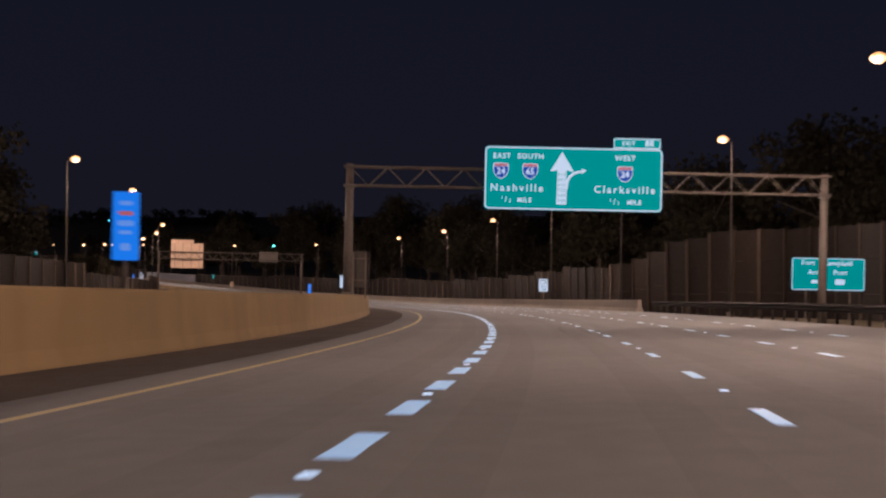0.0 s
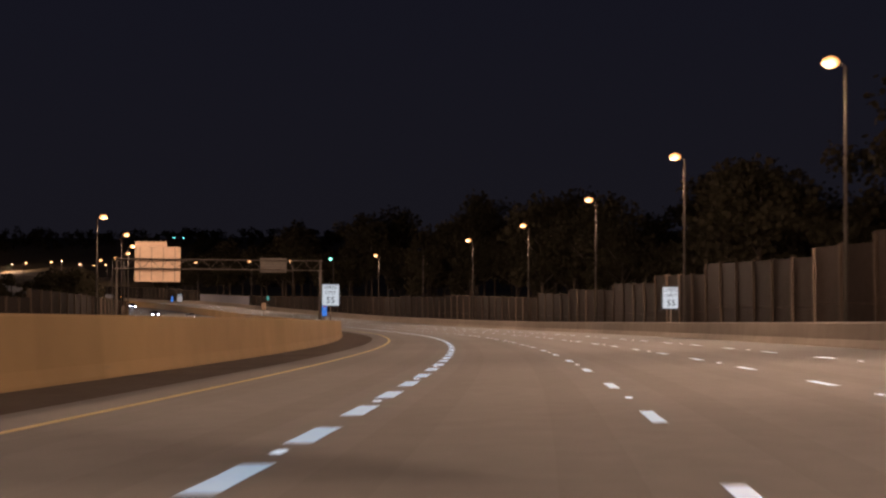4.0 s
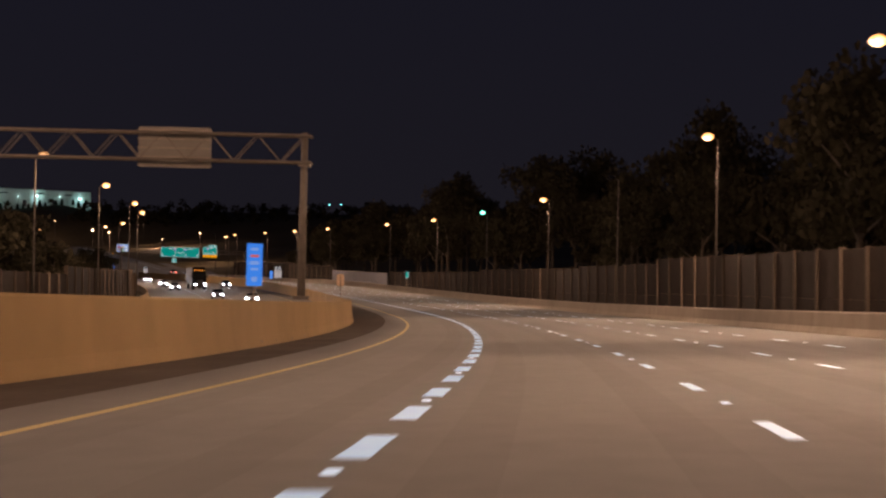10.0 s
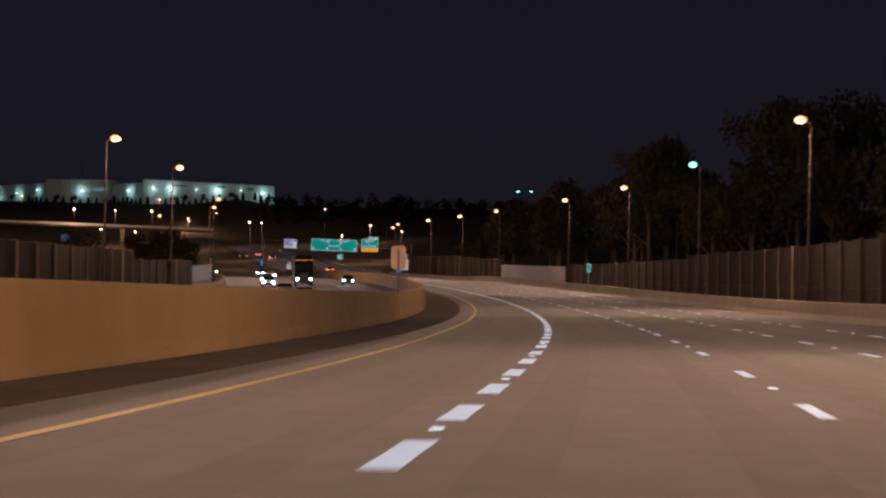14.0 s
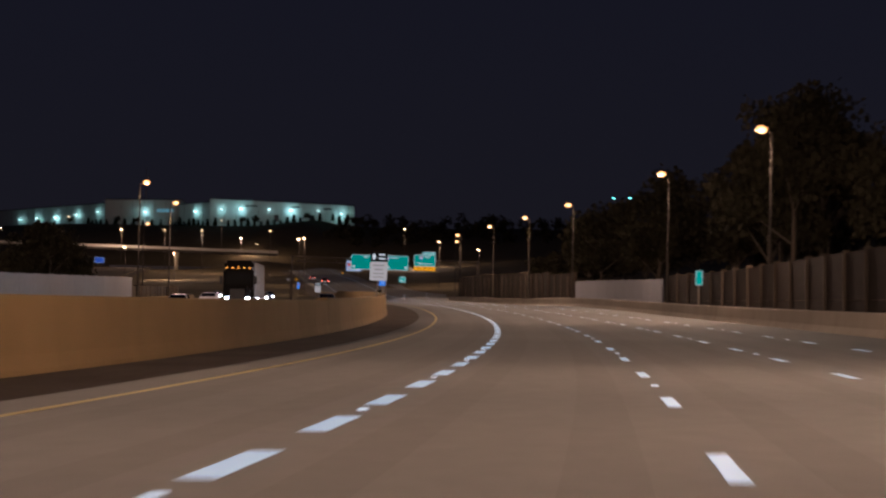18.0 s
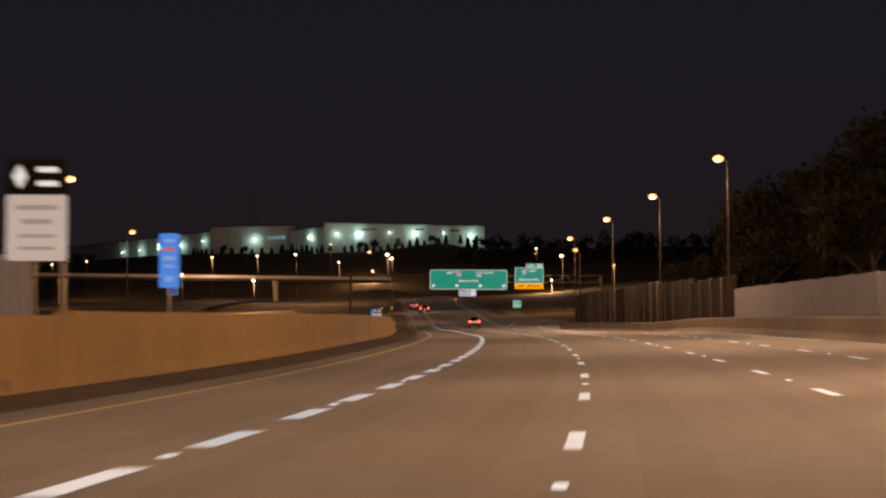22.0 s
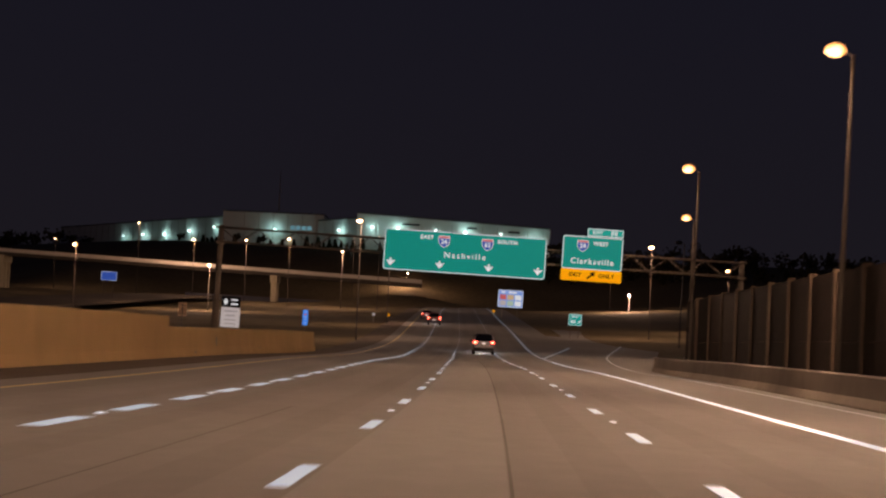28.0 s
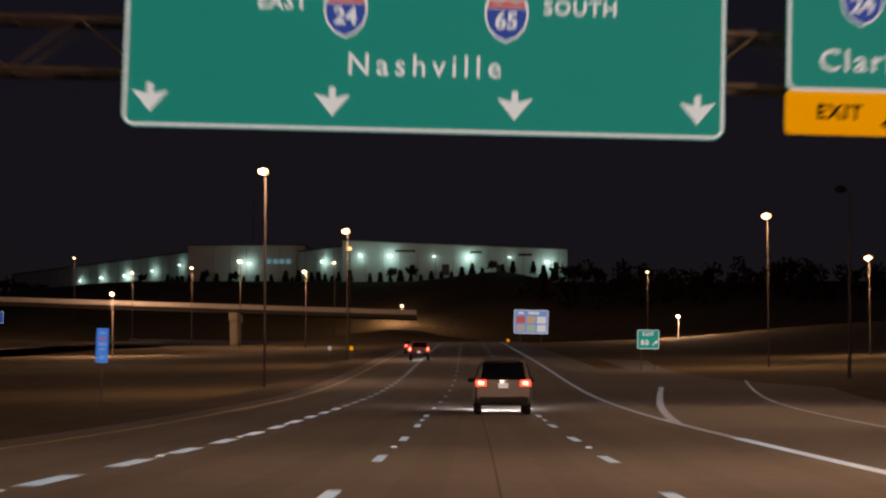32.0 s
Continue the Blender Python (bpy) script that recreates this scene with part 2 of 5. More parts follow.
M_GLASS = material("dark_car_glass", (0.010, 0.010, 0.012), 0.08, vary=0, spec=0.7)
M_TYRE = material("tyre_rubber", (0.02, 0.02, 0.02), 0.85, vary=0.15, grain=8)
M_RIM = material("alloy_rim", (0.35, 0.35, 0.36), 0.35, 0.9, vary=0)
M_PLASTIC = material("black_plastic", (0.025, 0.025, 0.026), 0.6, vary=0.1)
M_CHROME = material("chrome", (0.6, 0.6, 0.6), 0.15, 1.0, vary=0)
M_LENS = material("sodium_lens", (0.8, 0.7, 0.5), 0.4, vary=0, emit=(1.0, 0.40, 0.10), strength=1.5)
M_BULB = material("sodium_bulb", (0.8, 0.7, 0.5), 0.4, vary=0, emit=(1.0, 0.52, 0.22), strength=3.4)
M_BULB_GREEN = material("mercury_bulb", (0.6, 0.8, 0.7), 0.4, vary=0, emit=(0.35, 1.0, 0.75), strength=6)
M_PIER = material("warm_pier_concrete", (0.46, 0.40, 0.28), 0.85, vary=0.15, grain=1.2, coarse=0.15, bump=0.1)
M_LENS_GREEN = material("mercury_lens", (0.6, 0.8, 0.7), 0.4, vary=0, emit=(0.05, 0.85, 0.50), strength=1.6)
M_WALLPACK = material("metal_halide_lens", (0.8, 0.9, 0.85), 0.4, vary=0, emit=(0.72, 1.0, 0.94), strength=6)
M_LITWIN = material("lit_window_glass", (0.05, 0.08, 0.09), 0.3, vary=0, emit=(0.16, 0.42, 0.50), strength=0.5)
M_FARLIGHT = material("small_white_lamp", (0.8, 0.8, 0.7), 0.4, vary=0, emit=(1.0, 0.62, 0.28), strength=3.0)
M_TAIL = material("tail_lamp", (0.5, 0.02, 0.02), 0.3, vary=0, emit=(1.0, 0.05, 0.03), strength=5)
M_TAIL_HOT = material("tail_lamp_core", (0.8, 0.2, 0.1), 0.3, vary=0, emit=(1.0, 0.25, 0.14), strength=9)
M_HEAD = material("headlamp", (0.9, 0.9, 0.9), 0.2, vary=0, emit=(0.85, 0.92, 1.0), strength=45)
M_MARK_AMBER = material("amber_marker_lamp", (0.9, 0.5, 0.1), 0.3, vary=0, emit=(1.0, 0.36, 0.03), strength=3)
# the plate is given a glow for the light that falls on it
M_PLATE = material("glowing_plate_white", (0.75, 0.75, 0.75), 0.5, vary=0, emit=(0.9, 0.9, 0.85), strength=0.5)


# ---- building helpers ----
def mesh_of(name, bm, mat, smooth=False):
    me = bpy.data.meshes.new(name)
    bm.normal_update()
    bm.to_mesh(me)
    bm.free()
    for one in mat if isinstance(mat, (list, tuple)) else (mat,):
        me.materials.append(one)
    if smooth:
        me.polygons.foreach_set("use_smooth", [True] * len(me.polygons))
    return me


def part(name, bm, mat, parent=None, label="", smooth=False):
    ob = new(name, mesh_of(name, bm, mat, smooth))
    ob.parent = parent
    return tagged(ob, label) if label else ob


def thing(name, m, label, category, group="", kind=""):
    ob = new(name)
    ob.empty_display_size = 0.3
    ob.matrix_basis = m
    return tagged(ob, label, category, group, kind)


def box(bm, x0, x1, y0, y1, z0, z1):
    v = [bm.verts.new((x, y, z)) for x in (x0, x1) for y in (y0, y1) for z in (z0, z1)]
    for f in ((0, 1, 3, 2), (4, 6, 7, 5), (0, 4, 5, 1), (2, 3, 7, 6), (0, 2, 6, 4), (1, 5, 7, 3)):
        bm.faces.new([v[i] for i in f])
    return bm


def rounded_box(bm, x0, x1, y0, y1, z0, z1, r=0.02):
    b = bmesh.new()
    box(b, x0, x1, y0, y1, z0, z1)
    bmesh.ops.bevel(b, geom=b.edges[:], offset=r, segments=2, affect="EDGES")
    tmp = bpy.data.meshes.new("tmp")
    b.to_mesh(tmp)
    b.free()
    bm.from_mesh(tmp)
    bpy.data.meshes.remove(tmp)
    return bm


def rod(bm, p, q, r, r2=None, n=8, caps=True):
    """A round bar from p to q, of radius r at p and r2 at q."""
    p, q, r2 = Vector(p), Vector(q), r if r2 is None else r2
    w = (q - p).normalized()
    u = w.orthogonal().normalized()
    v = w.cross(u)
    a = [[bm.verts.new(c + rad * (math.cos(k * math.tau / n) * u + math.sin(k * math.tau / n) * v)) for k in range(n)] for c, rad in ((p, r), (q, r2))]
    for k in range(n):
        bm.faces.new((a[0][k], a[0][(k + 1) % n], a[1][(k + 1) % n], a[1][k]))
    if caps:
        bm.faces.new(a[0][::-1])
        bm.faces.new(a[1])
    return bm


def outline(w, h, r, n=5):
    """A rectangle's outline about the origin with rounded corners."""
    pts = []
    for cx, cz, a0 in ((w / 2 - r, h / 2 - r, 0), (-w / 2 + r, h / 2 - r, 90), (-w / 2 + r, -h / 2 + r, 180), (w / 2 - r, -h / 2 + r, 270)):
        pts += [(cx + r * math.cos(radians(a0 + 90 * k / n)), cz + r * math.sin(radians(a0 + 90 * k / n))) for k in range(n + 1)]
    return pts


def plate(bm, pts, y0, y1, x=0.0, z=0.0):
    """A flat plate of that outline in x and z, from y0 (its face) back to y1."""
    a = [bm.verts.new((x + px, y0, z + pz)) for px, pz in pts]
    b = [bm.verts.new((x + px, y1, z + pz)) for px, pz in pts]
    bm.faces.new(a)
    bm.faces.new(b[::-1])
    for k in range(len(pts)):
        j = (k + 1) % len(pts)
        bm.faces.new((a[j], a[k], b[k], b[j]))
    return bm


def ring(bm, w, h, r, t, y0, y1):
    """A rounded frame of width t."""
    o, i = outline(w, h, r), outline(w - 2 * t, h - 2 * t, max(r - t, 0.02))
    rows = [[bm.verts.new((x, y, z)) for x, z in pts] for pts, y in ((o, y0), (i, y0), (i, y1), (o, y1))]
    for k in range(len(o)):
        j = (k + 1) % len(o)
        for a, b in ((0, 1), (1, 2), (2, 3), (3, 0)):
            bm.faces.new((rows[a][k], rows[a][j], rows[b][j], rows[b][k]))
    return bm


def lettering(parent, text, x, z, size, mat, y=-0.06, name="lettering", spread=1.12, squeeze=1.0, heavy=0.012):
    """Words as a thin mesh, centred on x and z, with capitals of that height."""
    cu = bpy.data.curves.new("words", "FONT")
    cu.body, cu.align_x, cu.align_y, cu.size, cu.extrude, cu.resolution_u = text, "CENTER", "CENTER", size / 0.73, 0.004, 2
    cu.space_character, cu.offset = spread, heavy * size / 0.3
    tmp = bpy.data.objects.new("words", cu)
    scene.collection.objects.link(tmp)
    me = bpy.data.meshes.new_from_object(tmp.evaluated_get(bpy.context.evaluated_depsgraph_get()))
    bpy.data.objects.remove(tmp)
    bpy.data.curves.remove(cu)
    me.transform(Matrix.Translation((x, y, z)) @ pose(0, 0, 0, 90) @ Matrix.Diagonal((squeeze, 1, 1, 1)))
    me.materials.clear()
    me.materials.append(mat)
    ob = new(name, me)
    ob.parent = parent
    return ob


def bars(parent, rows, mat, y=-0.05, name="text_bar"):
    """Plain bars where the writing cannot be read: x, z, width, height."""
    for x, z, w, h in rows:
        bm = bmesh.new()
        plate(bm, outline(w, h, min(w, h) * 0.3, 2), y, y + 0.012, x, z)
        part(name, bm, mat, parent)


def shield(parent, x, z, w, number):
    """An interstate route shield of width w."""
    k = w / 2
    right = [(0.86, 0.98), (1.0, 0.62), (1.0, 0.1), (0.86, -0.42), (0.5, -0.84), (0.0, -1.08)]
    top = [(-0.86, 0.98), (-0.45, 0.90), (0.0, 1.0), (0.45, 0.90)]
    pts = right + [(-a, b) for a, b in right[-2::-1]]
    pts = [(a * k, b * k) for a, b in top[1:]] + [(a * k, b * k) for a, b in pts]
    bm = bmesh.new()
    plate(bm, pts[::-1], -0.066, -0.052, x, z)
    edge = part("shield", bm, M_LEGEND, parent, "white-edged route shield")
    bm = bmesh.new()
    plate(bm, [(a * 0.9, min(b * 0.9, 0.50 * k)) for a, b in pts][::-1], -0.076, -0.06, x, z)
    part("shield_field", bm, M_SHIELD, edge)
    bm = bmesh.new()
    plate(bm, [(-0.86 * k, 0.54 * k), (0.86 * k, 0.54 * k), (0.79 * k, 0.88 * k), (0.4 * k, 0.80 * k), (0, 0.90 * k), (-0.4 * k, 0.80 * k), (-0.79 * k, 0.88 * k)], -0.076, -0.06, x, z)
    part("shield_band", bm, M_RED, edge)
    lettering(edge, number, x, z - 0.1 * k, 0.78 * k, M_LEGEND, -0.082, "route_number", 1.0)


def panel(parent, w, h, mat, r=0.18, border=0.055, x=0.0, z=0.0, depth=0.05, edge=M_LEGEND, name="sign_panel"):
    """A sign board centred on x and z, facing -y, with its rim."""
    bm = bmesh.new()
    plate(bm, outline(w, h, r)[::-1], -0.04, -0.04 + depth, x, z)
    board = part(name, bm, mat, parent)
    if border:
        bm = bmesh.new()
        ring(bm, w - 0.03, h - 0.03, r, border, -0.052, -0.036)
        for v in bm.verts:
            v.co.x, v.co.z = v.co.x + x, v.co.z + z
        part("border", bm, edge, parent)
    return board

# ---- ground, roads, markings ----
def opposite(s):
    """How far the opposite carriageway draws away to the left, past the end of the median barrier."""
    return -45 * ease(770, 1000, s)


def ground_height(x, y):
    s = min(max(y, -140), 1350)
    off = (x - plan_x(s)) * math.cos(heading(s))
    z = plan_z(s) - 0.35
    lift = 2.5 * ease(34, 90, abs(off + 6)) * (1 - ease(780, 900, y))
    right = ease(26, 90, off) * (1.5 * ease(960, 1130, y) + 2 * ease(1100, 1230, y))
    left = ease(40, 150, -off) * 2.0 * ease(900, 1000, y)
    bank = ease(-34, -8, off) * ease(1150, 1235, y) * 3.0 * (1 - ease(-6, -1, off))
    crest = 1438.5 + 0.384 * (min(max(x, -441), -350) + 378.7) + 0.6 * max(0.0, -498 - x)
    hill = ease(crest - 128, crest - 10, y) * (31.1 - z) * (1 - 0.3 * ease(-375, -250, x)) * (1 - 0.5 * ease(620, 900, -x))
    rough = 0.25 * noise.noise((x * 0.03, y * 0.03, 0)) * ease(30, 60, abs(off + 6))
    return z + lift + right + left + bank + hill + rough


def ground():
    xs = [-4200, -2500, -1500, -1000] + list(range(-800, 301, 12)) + [400, 700, 1500, 2800, 4200]
    ys = [-3500, -1500, -600, -260] + list(range(-140, 1621, 12)) + [1800, 2300, 3200, 4500]
    v = [(x, y, ground_height(x, y)) for y in ys for x in xs]
    n = len(xs)
    f = [(j * n + i, j * n + i + 1, (j + 1) * n + i + 1, (j + 1) * n + i) for j in range(len(ys) - 1) for i in range(n - 1)]
    me = bpy.data.meshes.new("ground")
    me.from_pydata(v, [], f)
    me.materials.append(M_GRASS)
    me.polygons.foreach_set("use_smooth", [True] * len(f))
    return tagged(new("ground", me), "dark dry grass verges and hillside at night", "ground", kind="structure")


ground()


def crossfall(s, off):
    """How far the outer lanes hang below the inner ones ahead of the exit."""
    return -0.17 * max(0.0, (off - 3.0) / 10.0) ** 2 * ease(715, 748, s) * (1 - ease(835, 875, s))


# beyond the gantry the lanes swing a little to the right and rise over a hump
AHEAD = (800, 820, 840, 865, 890, 920, 960, 1020, 1120, 1350)
swing = spline(AHEAD, (0, 0, 0.05, 0.26, 0.48, 1.0, 1.55, 1.9, 2.0, 2.0))
hump = spline(AHEAD, (0, 0, 0, 0.11, 0.21, 0.11, 0, 0, 0, 0))


def paved(s, off, up=0.0):
    """The place on the paved surface at a station."""
    if s < AHEAD[0]:
        return at(s, off, up + crossfall(s, off))
    return at(s, off + swing(s), up + hump(s) + crossfall(s, off))


def ribbon(s0, s1, offs, ups, step=6.0, shift=None):
    """A surface along the road across the given offsets."""
    bm = bmesh.new()
    n = max(2, int((s1 - s0) / step) + 1)
    last = None
    for k in range(n):
        s = s0 + (s1 - s0) * k / (n - 1)
        d = shift(s) if shift else 0.0
        row = [bm.verts.new(paved(s, o + d, u)) for o, u in zip(offs, ups)]
        if last:
            for i in range(len(row) - 1):
                bm.faces.new((last[i], last[i + 1], row[i + 1], row[i]))
        last = row
    return bm


def right_edge(s):
    """The foot of the right-hand barrier."""
    return 13.75 + 0.8 * ease(620, 720, s) + 0.8 * ease(760, 850, s)


END = 1262


def inner_bend(s):
    """How far the inner edge strays from its usual offset."""
    return 0.22 * ease(270, 320, s) * (1 - ease(380, 440, s)) - 0.18 * ease(420, 450, s) * (1 - ease(480, 560, s))


road = tagged(part("road", ribbon(-140, END, (-4.3, -1.7, 0, 3.33, 6.66, 9.98), (0, 0, 0, 0, 0, 0)), M_LANE), "worn concrete motorway lanes lit by sodium lamps", "road", kind="structure")
bm = ribbon(-140, END, (9.98, 13.85), (0, 0))
part("outer_lane", bm, M_LANE, road)
bm = ribbon(-140, 878, (-6.6, -4.3), (-0.02, 0))
part("inner_shoulder", bm, M_SHOULDER, road, "dark asphalt shoulder strip")
bm = ribbon(878, END, (-6.9, -4.3), (-0.05, 0))
part("inner_shoulder", bm, M_SHOULDER, road, "dark asphalt shoulder strip")
bm = ribbon(640, 1010, (13.85, 17.6), (0, 0), shift=lambda s: 2.2 * ease(850, 1010, s))
part("outer_shoulder", bm, M_LANE, road)
far_road = tagged(part("opposite_road", ribbon(-140, 800, (-28.1, -24.5, -20.8, -17.2, -13.5, -9.9, -7.1), (0,) * 7, shift=opposite), M_LANE), "opposite concrete carriageway beyond the median barrier", "road", kind="structure")

# dark surface stands for the road going unlit beyond the lamps
part("darkened_stretch", ribbon(800, END, (-28.1, -24.5, -20.8, -17.2, -13.5, -9.9, -7.1), (0,) * 7, shift=opposite), M_SHOULDER, far_road, "opposite road coloured dark where it goes unlit")

# exit ramp that leaves to the right beyond the gantry
RAMP = lambda s: 20.0 * ease(860, 1100, s)
bm = ribbon(868, 1130, (10.0, 14.5, 19.0), (-0.004, -0.004, -0.004), shift=lambda s: RAMP(s))
ramp = tagged(part("exit_ramp", bm, M_LANE), "concrete exit ramp curving off to the right", "road", kind="structure")

# paved gore between the road and the ramp
bm = bmesh.new()
last = None
for k in range(30):
    t = 862 + 4 * k
    row = [bm.verts.new(paved(t, o, -0.006)) for o in (9.9, 10.0 + 0.5 * RAMP(t), 10.1 + RAMP(t))]
    if last:
        for i in range(2):
            bm.faces.new((last[i], last[i + 1], row[i + 1], row[i]))
    last = row
part("gore", bm, M_LANE, ramp)

# joints, newer slabs and rubber marks in the concrete
part("newer_slab", ribbon(716, 840, (3.46, 4.2, 4.955), (0.0035, 0.0035, 0.0035)), M_SLAB, road, "paler replaced concrete slab")
for off, a, b in ((4.98, 690, 1000), (1.83, 640, 760)):
    part("joint", ribbon(a, b, (off - 0.015, off + 0.015), (0.004, 0.004)), M_SEAM, road)
for lane in (-1.68, 1.66, 4.99, 8.32):
    for d in (-0.85, 0.85):
        part("wheel_track", ribbon(-140, END, (lane + d - 0.28, lane + d, lane + d + 0.28), (0.002, 0.0025, 0.002)), M_TRACK, road)
for off, a, b, bend in ((2.3, 68, 96, 0.9), (3.0, 68, 92, 0.9)):
    part("tyre_mark", ribbon(a, b, (off - 0.07, off + 0.07), (0.005, 0.005), shift=lambda s, a=a, b=b, k=bend: k * ((s - a) / (b - a)) ** 2), M_SKID, road)


def edge_line(s0, s1, off, mat, width=0.15, name="edge_line", shift=None):
    return part(name, ribbon(s0, s1, (off - width / 2, off + width / 2), (0.006, 0.006), shift=shift), mat, road)


edge_line(-140, END, -3.36, M_YELLOW, 0.14, shift=lambda s: inner_bend(s) + 0.16 * ease(40, 110, s))
edge_line(-140, END, -9.9, M_YELLOW, 0.14, shift=opposite)
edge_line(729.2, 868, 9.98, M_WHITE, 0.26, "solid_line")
edge_line(868, END, 9.98, M_WHITE_DIM, 0.2, "solid_line")
edge_line(880, 936, 10.0, M_WHITE_DIM, 0.26, "gore_line", shift=lambda s: 0.065 * (s - 880) + 0.0003 * (s - 880) ** 2)
edge_line(660, 1130, 13.1, M_WHITE_DIM, 0.13, shift=lambda s: 0.6 * ease(660, 850, s) + 0.9 * ease(840, 890, s) + RAMP(s))


def dash_mesh(length, width, wear):
    """One painted dash with slightly worn, uneven ends."""
    rng = random.Random(wear)
    bm = bmesh.new()
    left = [(-width / 2, -length / 2 + rng.uniform(0, 0.06)), (-width / 2 + rng.uniform(0, 0.01), 0), (-width / 2, length / 2 - rng.uniform(0, 0.06))]
    right = [(width / 2, length / 2 - rng.uniform(0, 0.05)), (width / 2 - rng.uniform(0, 0.01), 0), (width / 2, -length / 2 + rng.uniform(0, 0.05))]
    lo = [bm.verts.new((x, y, 0.0)) for x, y in left + right]
    hi = [bm.verts.new((x, y, 0.006)) for x, y in left + right]
    bm.faces.new(hi[::-1])
    for k in range(6):
        j = (k + 1) % 6
        bm.faces.new((lo[k], lo[j], hi[j], hi[k]))
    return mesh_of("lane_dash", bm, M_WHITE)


def slope_pose(s, off, up):
    """A pose at a station that leans with the road."""
    p, a, b = paved(s, off, up), paved(s - 1, off), paved(s + 1, off)
    w = (b - a).normalized()
    return Matrix.Translation(p) @ Euler((math.asin(w.z), 0, heading(s))).to_matrix().to_4x4()


WIDE = [dash_mesh(2.8, 0.25, k) for k in range(4)]
THIN = [dash_mesh(2.8, 0.155, k + 9) for k in range(4)]
joined = [[], []]


# painted dashes: their count along the line, and the station of that dash
INNER = ((0, 27.2), (4, 49.9), (9, 76.4), (24, 161.1), (28, 183.4), (33, 211.0), (38, 238.4), (43, 266.4), (48, 293.9), (52, 315.7), (57, 343.1), (62, 370.1), (67, 397.9), (71, 421.3), (83, 485.5), (86, 501.7), (90, 523.6), (96, 555.9), (100, 577.4), (105, 604.4), (110, 631.0), (115, 657.5), (117, 668.0), (127, 722.3), (129, 732.1), (134, 756.9), (139, 782.4), (144, 809.1), (149, 834.2), (153, 855.2))
OUTER = ((0, 30.9), (2, 53.1), (5, 85.2), (12, 164.2), (14, 185.9), (17, 219.1), (19, 241.0), (22, 274.7), (24, 296.0), (27, 328.0), (29, 349.8), (31, 371.9), (34, 404.0), (36, 428.0), (42, 491.0), (44, 512.2), (46, 533.6), (48, 555.4), (51, 587.1), (53, 608.5), (55, 630.1), (58, 661.4), (59, 671.4), (63, 715.5), (64, 724.8), (67, 754.9), (69, 775.2), (72, 805.8), (75, 835.9), (77, 857.0))


def station_of(table, k):
    """The station of the k-th dash, also past the table's ends."""
    n, s = zip(*table)
    if k <= n[0]:
        return s[0] + (k - n[0]) * (s[1] - s[0]) / (n[1] - n[0])
    if k >= n[-1]:
        return s[-1] + (k - n[-1]) * (s[-1] - s[-4]) / (n[-1] - n[-4])
    return float(np.interp(k, n, s))


def dash_line(off, table, k0, k1, meshes, near, opp=False):
    for k in range(k0, k1):
        s = station_of(table, k)
        o = off + (opposite(s) if opp else 0)
        if near[0] < s < near[1]:
            ob = new("lane_dash", meshes[k % 4])
            ob.matrix_basis = slope_pose(s, o, 0.003)
            ob.parent = road
        else:
            joined[s > 900].append((meshes[k % 4], slope_pose(s, o, 0.003)))


dash_line(0, INNER, -16, 226, WIDE, (5, 900))
dash_line(3.33, OUTER, -8, 113, THIN, (5, 900))
dash_line(6.66, OUTER, -8, 113, THIN, (20, 880))
dash_line(9.98, OUTER, -7, 65, THIN, (-1, -1))
for o in (-13.5, -17.2, -20.8):
    dash_line(o, OUTER, -8, 70, THIN, (-1, -1), True)
for dashes, mat in zip(joined, (M_WHITE, M_WHITE_DIM)):
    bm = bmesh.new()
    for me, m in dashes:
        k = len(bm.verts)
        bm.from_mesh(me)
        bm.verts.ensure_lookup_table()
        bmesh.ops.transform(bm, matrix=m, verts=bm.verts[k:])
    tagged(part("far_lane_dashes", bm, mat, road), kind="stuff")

bm = bmesh.new()
box(bm, -0.05, 0.05, -0.05, 0.05, 0, 0.02)
bmesh.ops.translate(bm, verts=[v for v in bm.verts if v.co.z > 0.01 and v.co.y < 0], vec=(0, 0.03, 0))
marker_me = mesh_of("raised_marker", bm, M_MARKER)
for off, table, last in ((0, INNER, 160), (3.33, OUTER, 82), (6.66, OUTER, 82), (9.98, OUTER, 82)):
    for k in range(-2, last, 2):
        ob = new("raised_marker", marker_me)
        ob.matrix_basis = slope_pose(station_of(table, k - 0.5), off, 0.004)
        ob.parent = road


# ---- concrete barriers ----
def barrier_piece(length, h, half, foot, mat, name="barrier_segment"):
    """A length of safety-shape wall along +y, with bevelled top edges."""
    prof = [(-half - foot, 0), (-half - foot, 0.09), (-half - 0.03, 0.34), (-half + 0.02, h - 0.05), (-half + 0.05, h), (half - 0.05, h), (half - 0.02, h - 0.05), (half + 0.03, 0.34), (half + foot, 0.09), (half + foot, 0)]
    bm = bmesh.new()
    rows = [[bm.verts.new((x, y, z - 0.05 if z else -0.45)) for x, z in prof] for y in (0.006, length - 0.006)]
    for k in range(len(prof)):
        j = (k + 1) % len(prof)
        bm.faces.new((rows[0][k], rows[1][k], rows[1][j], rows[0][j]))
    bm.faces.new(rows[0][::-1])
    bm.faces.new(rows[1])
    return mesh_of(name, bm, mat)


